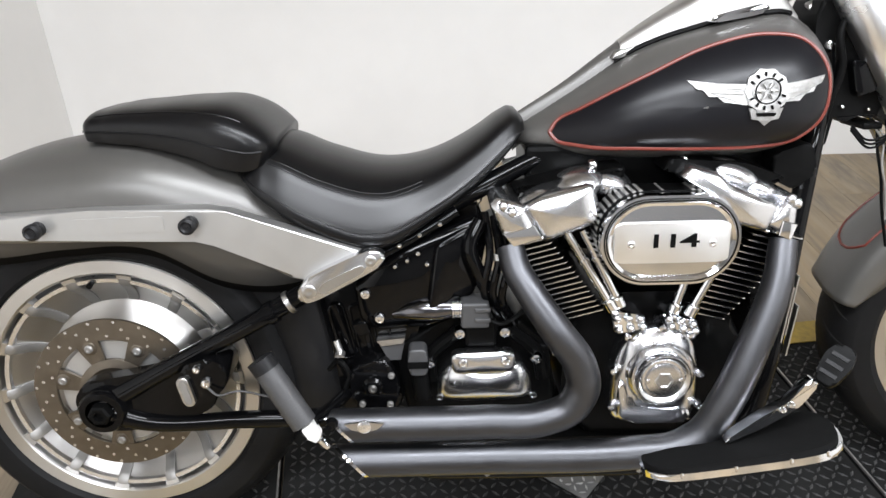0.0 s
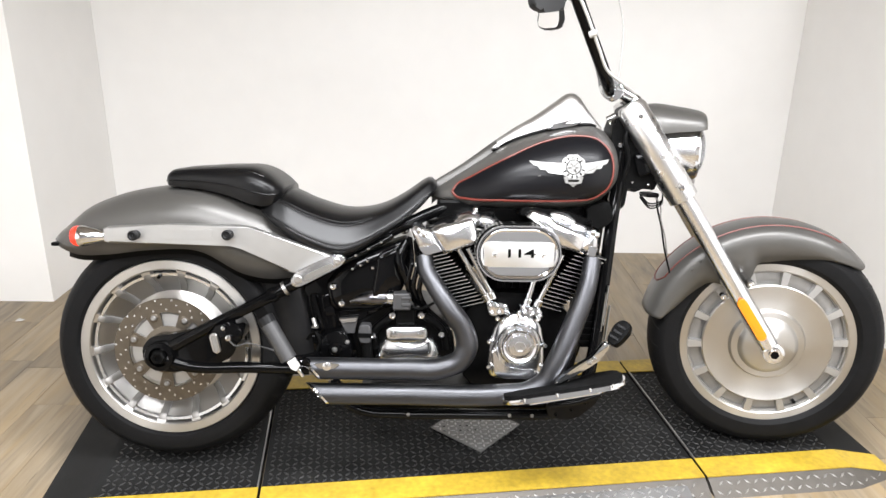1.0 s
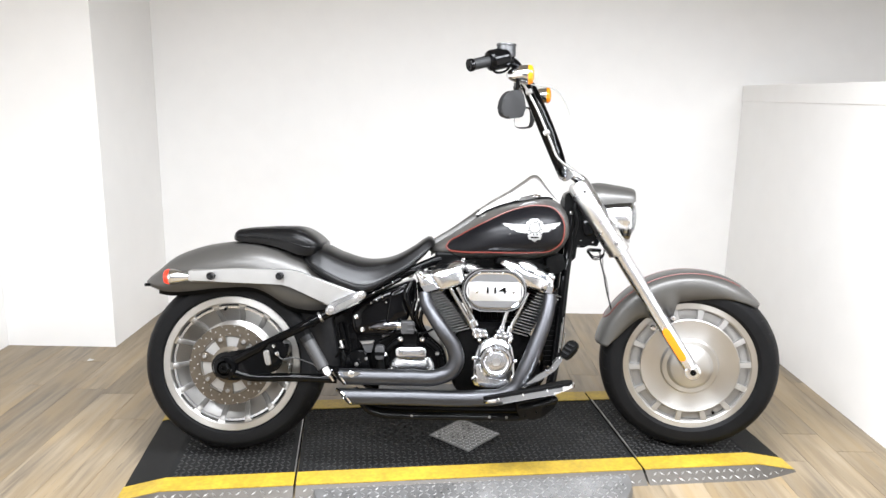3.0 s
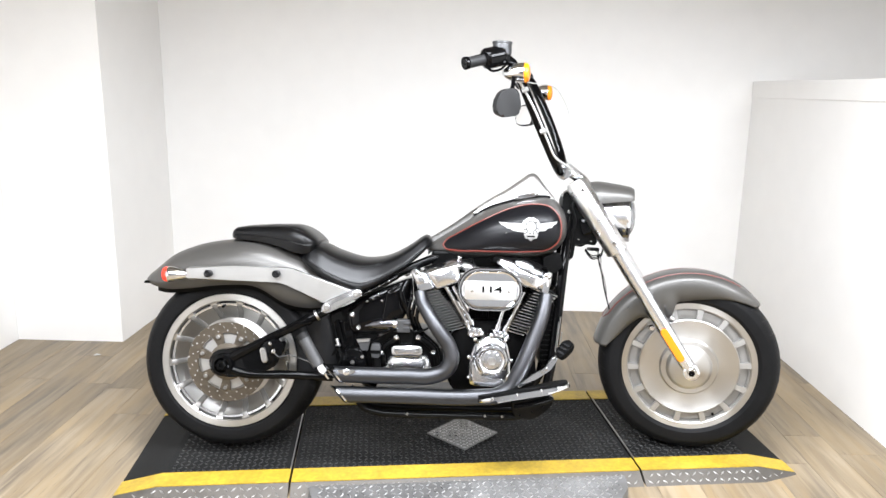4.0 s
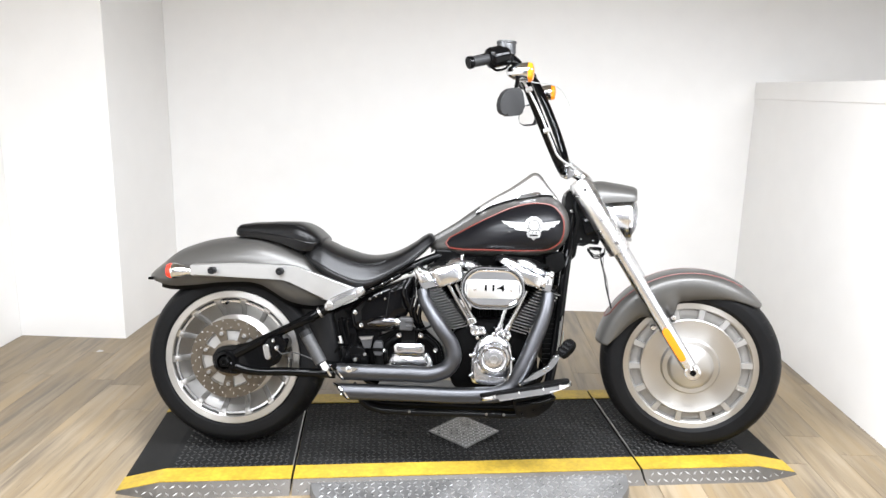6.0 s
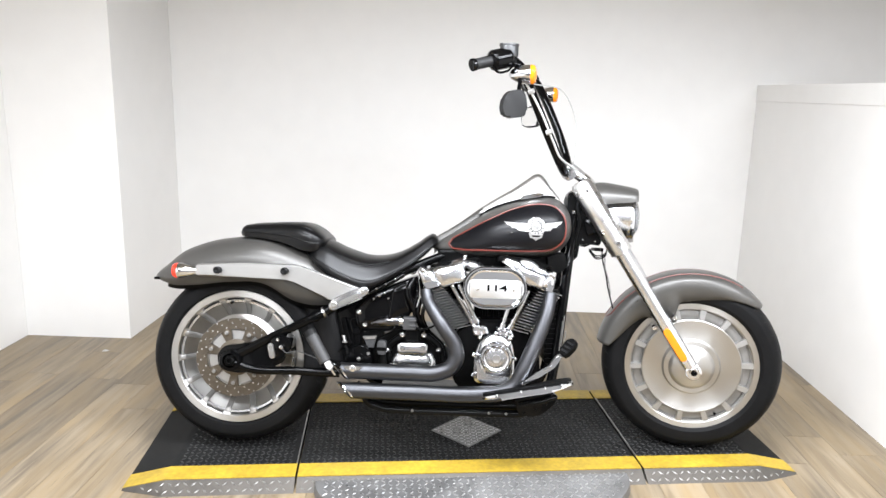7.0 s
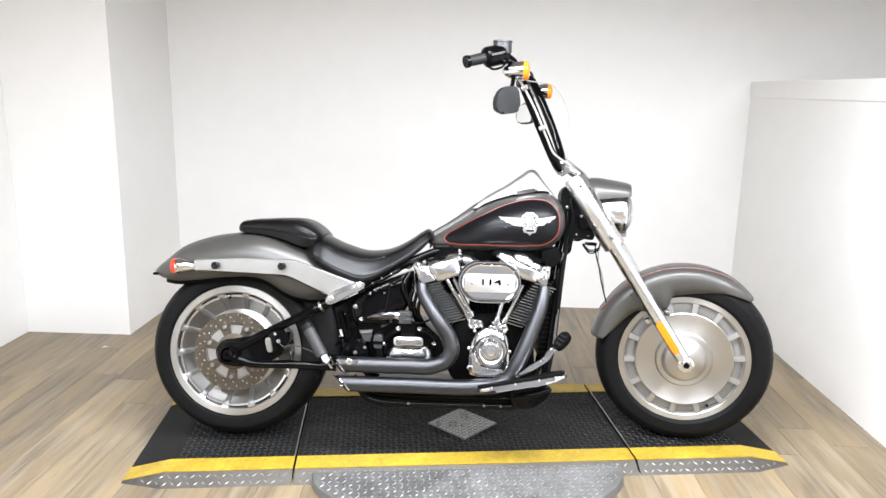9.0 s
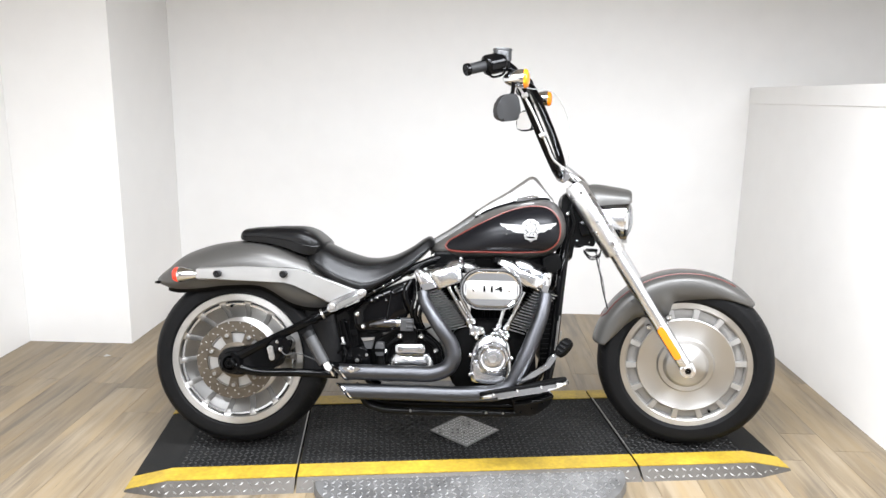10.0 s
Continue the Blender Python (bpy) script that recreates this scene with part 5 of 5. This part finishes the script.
bolt("link_bolt", -0.471, -0.196, 0.533, 0.011, 0.003, link, SATIN)
bolt("link_bolt", -0.372, -0.196, 0.582, 0.009, 0.003, link, SATIN)

# tail lamp bullets
def bullet(name, m, lens, parent, label, blunt=False):
    """A bullet lamp: a slender cone for the tail, a rounder and blunter body for the indicators."""
    body = [(0.001, 0.066), (0.008, 0.064), (0.017, 0.056), (0.025, 0.040), (0.030, 0.020), (0.0325, 0.002), (0.0325, -0.008)] if blunt else [(0.001, 0.075), (0.006, 0.070), (0.012, 0.055), (0.020, 0.030), (0.026, 0.008), (0.028, -0.002), (0.027, -0.010)]
    r = body[-1][0]
    ob = part(name, lathe(body, seg=32), CHROME, parent, label, frame_m=m)
    part("lens", lathe([(r, -0.008), (r * 0.97, -0.016), (r * 0.85, -0.022), (r * 0.45, -0.026), (0.001, -0.027)] if blunt else [(0.027, -0.010), (0.026, -0.020), (0.022, -0.027), (0.012, -0.031), (0.001, -0.032)], seg=32), lens, ob, "coloured plastic lens")
    return ob


for s in (-1, 1):
    bullet("tail_lamp", Matrix.Translation((-1.022, s * 0.162, 0.634)) @ Matrix.Rotation(radians(-90), 4, "Z"), REDLENS, bike, "chrome bullet tail lamp with red lens")
    part("lamp_arm", tube([(-0.985, s * 0.160, 0.634), (-0.93, s * 0.163, 0.637), (-0.90, s * 0.165, 0.639)], 0.011, 14), CHROME, strut)
part("plate_holder", box(-1.168, -1.145, -0.05, 0.05, 0.590, 0.600), FLATBLK, rear_fender, smooth=False, bevel=0.003)

# --- seats
QX = [-0.585, -0.565, -0.53, -0.453, -0.36, -0.266, -0.19, -0.155, -0.135, -0.122]
QT = [0.735, 0.752, 0.757, 0.728, 0.704, 0.718, 0.760, 0.785, 0.791, 0.778]
QB = [0.700, 0.682, 0.655, 0.613, 0.590, 0.637, 0.690, 0.722, 0.745, 0.757]
QW = [0.105, 0.135, 0.152, 0.170, 0.172, 0.150, 0.118, 0.100, 0.088, 0.070]


# half of the seat's cross-section: shares of its half width and of its height
SEAT_SEC = ((0.93, 0.0), (0.985, 0.06), (1.0, 0.14), (0.985, 0.24), (0.93, 0.385), (0.868, 0.54), (0.80, 0.70), (0.70, 0.805), (0.55, 0.895), (0.35, 0.96), (0.18, 0.99), (0.0, 1.0))


def seat_side(x, q, s=-1):
    """A point on the seat's flank, q steps up its cross-section."""
    zt, zb, w = curve(QX, QT, x), curve(QX, QB, x), curve(QX, QW, x)
    k = list(range(len(SEAT_SEC)))
    return (x, s * w * curve(k, [p[0] for p in SEAT_SEC], q), zb + (zt - zb) * curve(k, [p[1] for p in SEAT_SEC], q))


def seat_ring(x):
    qs = np.linspace(0, len(SEAT_SEC) - 1, 23)
    return [seat_side(x, q) for q in qs] + [seat_side(x, q, 1) for q in qs[-2::-1]]


seat = part("rider_seat", grid(bmesh.new(), [seat_ring(x) for x in np.linspace(-0.585, -0.122, 44)]), LEATHER, bike, "black stitched rider seat", angle=60)
for q in (6.3, 5.85):
    part("seam", tube([seat_side(x, q + 0.5 * max(0.0, (x + 0.36) / 0.1) ** 2) for x in np.linspace(-0.54, -0.29, 26)], 0.0008, 6, smooth=False), LEATHER, seat)
part("seat_piping", tube([seat_side(x, 3.0) for x in np.linspace(-0.575, -0.13, 36)], 0.0014, 8, smooth=False), LEATHER, seat)

PX = [-0.842, -0.832, -0.80, -0.73, -0.66, -0.59, -0.558, -0.535, -0.522]
PT = [0.786, 0.799, 0.809, 0.816, 0.820, 0.815, 0.799, 0.780, 0.766]
PB = [0.768, 0.764, 0.760, 0.753, 0.738, 0.716, 0.716, 0.728, 0.742]
PW = [0.060, 0.085, 0.100, 0.112, 0.125, 0.138, 0.138, 0.125, 0.105]


def pad_ring(x, k=29):
    zt, zb, w = curve(PX, PT, x), curve(PX, PB, x), curve(PX, PW, x)
    pts = [(x, -w * 0.95, zb)]
    zs = zb + (zt - zb) * 0.35
    for s in np.linspace(math.pi, 0, k):
        c = math.cos(s)
        pts.append((x, w * math.copysign(abs(c) ** 0.62, c), zs + (zt - zs) * math.sin(s) ** 0.62))
    pts.append((x, w * 0.95, zb))
    return pts


pad = part("passenger_pad", grid(bmesh.new(), [pad_ring(x) for x in np.linspace(-0.842, -0.522, 34)]), LEATHER, bike, "black padded passenger seat", angle=60)

part("pad_seam", tube([pad_ring(x)[7] for x in np.linspace(-0.81, -0.57, 20)], 0.0013, 6, smooth=False), LEATHER, pad)
part("pad_piping", tube([pad_ring(x)[1] for x in np.linspace(-0.835, -0.54, 24)], 0.0020, 6, smooth=False), LEATHER, pad)

# --- front fork
fork = new("front_fork")
fork.parent = bike
fork.matrix_local = FM
fork["label"] = "polished front fork with chrome covers"
D = Vector((-0.537, 0, 0.8436))


def along(d, y, off=0.0):
    p = D * d + Vector((0.0 + off, 0, 0.0))
    return (p.x, y, p.z)


for s in (-1, 1):
    y = s * 0.125
    leg = part("fork_leg", tube([along(-0.015, y) + (0.024,), along(0.05, y) + (0.027,), along(0.25, y) + (0.0265,), along(0.52, y) + (0.026,)], 0.026, 28, 3, smooth=False), POLISHED, fork)
    part("fork_cover", tube([along(0.50, y) + (0.030,), along(0.505, y) + (0.040,), along(0.65, y) + (0.0405,), along(0.785, y) + (0.040,), along(0.80, y) + (0.032,)], 0.036, 28, 3, smooth=False), FORKCOVER, fork, "polished fork cover")
    bm = lathe([(0.001, s * 0.155), (0.014, s * 0.155), (0.016, s * 0.150), (0.022, s * 0.150), (0.028, s * 0.146), (0.028, s * 0.10)], 0, 0, 28)
    part("axle_clamp", bm, CHROME, leg)
    part("axle_socket", lathe([(0.001, s * 0.1555), (0.012, s * 0.1555)], 0, 0, 6), FLATBLK, leg, smooth=False)
    bm = plate(stadium(0, 0, 0.135, 0.026, 8), -0.004, 0.004, bevel=0.002)
    part("reflector", bm, AMBER, leg, "orange side reflector").matrix_local = Matrix.Translation((-0.070, s * 0.157, 0.100)) @ Matrix.Rotation(radians(57), 4, "Y")
    bolt("cover_bolt", *along(0.545, y - 0.036, 0.01), 0.008, 0.006, fork)
    bolt("cover_bolt", *along(0.765, y - 0.036, 0.01), 0.007, 0.006, fork)
for d, hw in ((0.775, 0.11), (0.53, 0.12)):
    p = along(d, 0)
    part("triple_clamp", box(-0.040, 0.032, -hw, hw, -0.016, 0.016), FLATBLK, fork, bevel=0.01, smooth=False).matrix_local = Matrix.Translation(p) @ Matrix.Rotation(radians(-33), 4, "Y")
part("axle", tube([(0, -0.14, 0), (0, 0.14, 0)], 0.014), SATIN, fork)

# front fender
def ff_ring(a, k=17):
    """Cross-section at an angle round the front axle."""
    deg = math.degrees(a)
    rc = curve([46, 60, 90, 130, 168], [0.341, 0.350, 0.353, 0.352, 0.351], deg)
    ri = curve([46, 50, 62, 80, 96, 103, 108, 118, 126, 134, 142, 150, 158, 168], [0.318, 0.311, 0.292, 0.262, 0.250, 0.246, 0.215, 0.205, 0.215, 0.252, 0.262, 0.270, 0.280, 0.305], deg)
    w = curve([46, 55, 80, 168], [0.064, 0.079, 0.088, 0.090], deg)
    sec = [(ri, -w * 0.99)]
    rs = max(ri + 0.004, rc - 0.05)
    for s in np.linspace(math.pi, 0, k):
        c = math.cos(s)
        sec.append((rs + (rc - rs) * math.sin(s) ** 0.75, w * math.copysign(abs(c) ** 0.75, c)))
    sec.append((ri, w * 0.99))
    return [(r * math.cos(a), y, r * math.sin(a)) for r, y in sec]


ff = part("front_fender", strip([ff_ring(radians(a)) for a in np.linspace(46, 168, 70)]), GREY, bike, "satin grey front mudguard with red pinstripe", frame_m=FM, solid=0.004, angle=70)
stripe_pts = [ff_ring(radians(a))[6] for a in np.linspace(62, 148, 40)]
stripe_pts += [ff_ring(radians(148 + 5 * math.sin(math.pi * (k - 6) / 6)))[k] for k in range(7, 12)]
stripe_pts += [ff_ring(radians(a))[-7] for a in np.linspace(148, 62, 40)]
part("pinstripe", tube([(q[0] * 1.001, q[1], q[2] * 1.001) for q in stripe_pts], 0.0028, 6, smooth=False), RED, ff, "red pinstripe")
for x, z in ((-0.140, 0.148), (-0.072, 0.190)):
    bolt("fender_bolt", x, -0.092, z, 0.011, 0.022, ff)
for x, z in ((-0.225, 0.215), (-0.205, 0.24), (-0.11, 0.285), (-0.06, 0.29)):
    bolt("fender_rivet", x, -0.088, z, 0.004, 0.004, ff, GREY)

# headlamp
hl = part("headlamp", lathe([(0.001, 0.0), (0.040, 0.004), (0.064, 0.03), (0.078, 0.075), (0.083, 0.125), (0.084, 0.158), (0.080, 0.162), (0.076, 0.154)], seg=40), POLISHED, bike, "chrome headlamp under a grey nacelle")
HLM = FM @ Matrix.Translation((-0.398, 0, 0.545)) @ Matrix.Rotation(radians(-90), 4, "Z")
hl.matrix_local = HLM
part("lens", lathe([(0.077, 0.158), (0.070, 0.172), (0.050, 0.184), (0.025, 0.190), (0.001, 0.191)], seg=40), GLASS, hl, "clear headlamp lens")
part("reflector_bowl", lathe([(0.077, 0.154), (0.06, 0.118), (0.035, 0.090), (0.001, 0.085)], seg=40), POLISHED, hl)
NX = [-0.42, -0.36, -0.29, -0.24, -0.225, -0.217]
rings = []
for x in np.linspace(-0.42, -0.217, 26):
    zt, zb, w = curve(NX, [0.655, 0.672, 0.665, 0.656, 0.652, 0.647], x), curve(NX, [0.580, 0.590, 0.600, 0.604, 0.606, 0.607], x), curve(NX, [0.060, 0.082, 0.090, 0.086, 0.082, 0.076], x)
    rings.append([(x, w * math.copysign(abs(math.cos(s)) ** 0.85, math.cos(s)), zb + (zt - zb) * math.sin(s) ** 0.85) for s in np.linspace(math.pi, 0, 21)])
part("nacelle", grid(bmesh.new(), rings), GREY, hl, "satin grey nacelle", angle=50).matrix_local = HLM.inverted() @ FM
part("lens_ring", lathe([(0.084, 0.156), (0.086, 0.163), (0.082, 0.169), (0.076, 0.165)], seg=40), CHROME, hl)
part("ring_clip", box(-0.008, 0.008, 0.152, 0.172, -0.096, -0.080), SATIN, hl, bevel=0.003, smooth=False)

# handlebar
bar = part("handlebar", tube([(-0.478, -0.03, 0.702), (-0.480, -0.08, 0.703), (-0.486, -0.15, 0.715), (-0.498, -0.205, 0.745), (-0.527, -0.235, 0.812), (-0.575, -0.262, 0.925), (-0.617, -0.288, 1.025), (-0.640, -0.308, 1.070), (-0.672, -0.332, 1.089), (-0.720, -0.366, 1.083), (-0.785, -0.415, 1.060)], 0.0165, 18, 10), BLACK, bike, "tall black ape-hanger handlebar", frame_m=FM)
part("bar_half", tube([(-0.478, 0.03, 0.702), (-0.480, 0.08, 0.703), (-0.486, 0.15, 0.715), (-0.490, 0.205, 0.745), (-0.512, 0.235, 0.812), (-0.558, 0.262, 0.925), (-0.606, 0.288, 1.025), (-0.630, 0.308, 1.068), (-0.652, 0.345, 1.084), (-0.672, 0.40, 1.083), (-0.695, 0.47, 1.070)], 0.0165, 18, 10), BLACK, bar)
for s in (-1, 1):
    part("riser", tube([(-0.378, s * 0.055, 0.640), (-0.405, s * 0.055, 0.676), (-0.450, s * 0.055, 0.706)], 0.0185, 20), CHROME, bar, "chrome riser", bevel=0.004)
    part("riser_clamp", plate(rounded([(-0.505, 0.715), (-0.478, 0.737), (-0.444, 0.722), (-0.440, 0.695), (-0.472, 0.676), (-0.496, 0.690)], 4, 0.25), s * 0.055 - 0.026, s * 0.055 + 0.026, bevel=0.006), CHROME, bar, "chrome bar clamp")
    bolt("clamp_bolt", -0.474, s * 0.055 - 0.026, 0.706, 0.007, 0.006, bar)
    part("stem_cap", tube([(-0.474, s * 0.085, 0.616), (-0.424, s * 0.085, 0.645)], 0.0115, 16), SATIN, bar, bevel=0.002)
    g0, g1 = (Vector((-0.705, -0.356, 1.085)), Vector((-0.785, -0.415, 1.060))) if s < 0 else (Vector((-0.668, 0.385, 1.083)), Vector((-0.695, 0.470, 1.070)))
    part("grip", tube([g0, g1], 0.0185, 20), SHELL, bar, "dark grey rubber grip")
    part("grip_end", tube([g0.lerp(g1, 0.84), g0.lerp(g1, 1.0)], 0.021, 20), BLACK, bar, bevel=0.003)
    part("switch_housing", tube([g0.lerp(g1, -0.45), g0.lerp(g1, 0.28)], 0.035, 20), BLACK, bar, bevel=0.012)
    if s < 0:
        part("lever", tube([(-0.655, -0.340, 1.070), (-0.672, -0.375, 1.045), (-0.700, -0.40, 1.040), (-0.715, -0.41, 1.055)], 0.004, 8), BLACK, bar)
MCM = Matrix.Translation((-0.672, -0.335, 1.096)) @ Matrix.Rotation(radians(35), 4, "Z")
part("master_cylinder", slab(stadium(0, 0, 0.064, 0.046, 10), 0.0, 0.036, 0.004), RESERVOIR, bar, "grey metal brake fluid reservoir").matrix_local = MCM
part("reservoir_lid", slab(stadium(0, 0, 0.068, 0.050, 10), 0.034, 0.043, 0.003), RESERVOIR, bar).matrix_local = MCM
part("reservoir_foot", box(-0.030, 0.022, -0.018, 0.018, -0.022, 0.002), FLATBLK, bar, bevel=0.004, smooth=False).matrix_local = MCM
for s in (-1, 1):
    part("control_cable", tube([(-0.640, s * 0.335, 1.045), (-0.612, s * 0.310, 1.005), (-0.568, s * 0.282, 0.925), (-0.520, s * 0.256, 0.815), (-0.498, s * 0.235, 0.765), (-0.455, s * 0.19, 0.730), (-0.415, s * 0.12, 0.700)], 0.0042, 8), CABLE, bar, "pale braided control cable")
    for cx_, cy_, cz_ in ((-0.598, 0.304, 0.985), (-0.537, 0.268, 0.850)):
        part("cable_tie", tube([(cx_ - 0.008, s * cy_, cz_ - 0.003), (cx_ + 0.010, s * (cy_ + 0.004), cz_ + 0.003)], 0.0085, 12), CABLE, bar, "pale cable clip")
for s in (-1, 1):
    bullet("turn_signal", FM @ Matrix.Translation((-0.605 + (0.035 if s > 0 else 0), s * 0.335, 1.038 - (0.012 if s > 0 else 0))) @ Matrix.Rotation(radians(90), 4, "Z"), AMBERLIT, bike, "chrome bullet indicator with amber lens", True)
    part("signal_stem", tube([(-0.635, s * 0.31, 1.055), (-0.600 if s > 0 else -0.615, s * 0.335, 1.032)], 0.010), CHROME, bar)

part("clear_lead", tube([(-0.60, -0.20, 1.02), (-0.50, -0.08, 1.00), (-0.455, -0.03, 0.90), (-0.452, -0.02, 0.80), (-0.46, -0.02, 0.71)], 0.0022, 6), CABLE, bar)

# mirrors
def mirror(s):
    m = part("mirror", plate(rounded([(-0.047, -0.026), (-0.038, 0.020), (-0.012, 0.040), (0.034, 0.044), (0.046, -0.006), (0.040, -0.036), (-0.016, -0.043)], 5, 0.3), -0.014, 0.014, bevel=0.008), SHELL, bike, "dark grey teardrop mirror")
    m.matrix_local = FM @ Matrix.Translation((-0.645 - (0.015 if s > 0 else 0), s * 0.41, 0.935)) @ Matrix.Rotation(radians(35 if s < 0 else -30), 4, "Z") @ Matrix.Diagonal((1, 1, 1.1, 1))
    part("mirror_glass", plate(rounded([(-0.041, -0.027), (-0.036, 0.019), (-0.016, 0.036), (0.036, 0.036), (0.041, -0.010), (0.034, -0.034), (-0.018, -0.036)], 5, 0.3), 0.0142 if s < 0 else -0.0148, 0.0148 if s < 0 else -0.0142), MIRROR, m)
    part("mirror_stem", tube([(-0.640, s * 0.325, 1.06), (-0.630, s * 0.37, 1.0), (-0.640, s * 0.400, 0.945)], 0.007, 10), BLACK, bar)


mirror(-1)
mirror(1)
# front brake line and wiring at the steering head
for q in range(3):
    part("head_lead", tube([(0.43, -0.045, 0.752 - 0.004 * q), (0.455, -0.055 - 0.004 * q, 0.728 - 0.006 * q), (0.485, -0.055, 0.735 - 0.005 * q), (0.497, -0.03, 0.757)], 0.0022, 6), FLATBLK, frame_ob)
for hx, hz, hr_ in ((0.404, 0.785, 0.0035), (0.448, 0.780, 0.0035)):
    bolt("head_bolt", hx, -0.052, hz, hr_, 0.006, frame_ob)
part("head_lead", tube([(0.470, -0.045, 0.748), (0.486, -0.050, 0.722), (0.488, -0.052, 0.690), (0.502, -0.052, 0.640), (0.512, -0.050, 0.585)], 0.0020, 8), CAST, frame_ob)
part("brake_line", tube([(0.478, -0.04, 0.745), (0.480, -0.045, 0.715), (0.494, -0.05, 0.655), (0.500, -0.05, 0.62), (0.522, -0.05, 0.535)], 0.0027, 8), FLATBLK, bike)
part("horn_bracket", box(0.448, 0.482, -0.05, 0.03, 0.744, 0.756), FLATBLK, frame_ob, bevel=0.004, smooth=False)

# ---------------------------------------------------------------- floor planks
PW_, PL_ = 0.152, 1.22
shapes = []
for k in range(4):
    bm = box(-PW_ / 2 + 0.0003, PW_ / 2 - 0.0003, -PL_ / 2 + 0.0003, PL_ / 2 - 0.0003, -0.006, 0.0)
    me = bpy.data.meshes.new("plank")
    for v in bm.verts:
        if v.co.z > -0.001:
            v.co.x *= 0.995
            v.co.y *= 0.999
    bm.to_mesh(me)
    bm.free()
    me.materials.append(PLANK)
    shapes.append(me)
rng_p = random.Random(5)
x = LEFT + PW_ / 2
while x < 4.1:
    y = -5.2 + PL_ / 2 - rng_p.random() * (PL_ - 0.15)
    while y < BACK + PL_ / 2:
        ob = new("plank", rng_p.choice(shapes))
        ob.parent = floor
        y0, y1 = max(y - PL_ / 2, -5.2), min(y + PL_ / 2, BACK + 0.1)
        ob.location = (x, (y0 + y1) / 2, 0.0)
        ob.scale.y = (y1 - y0) / PL_
        y += PL_
    x += PW_
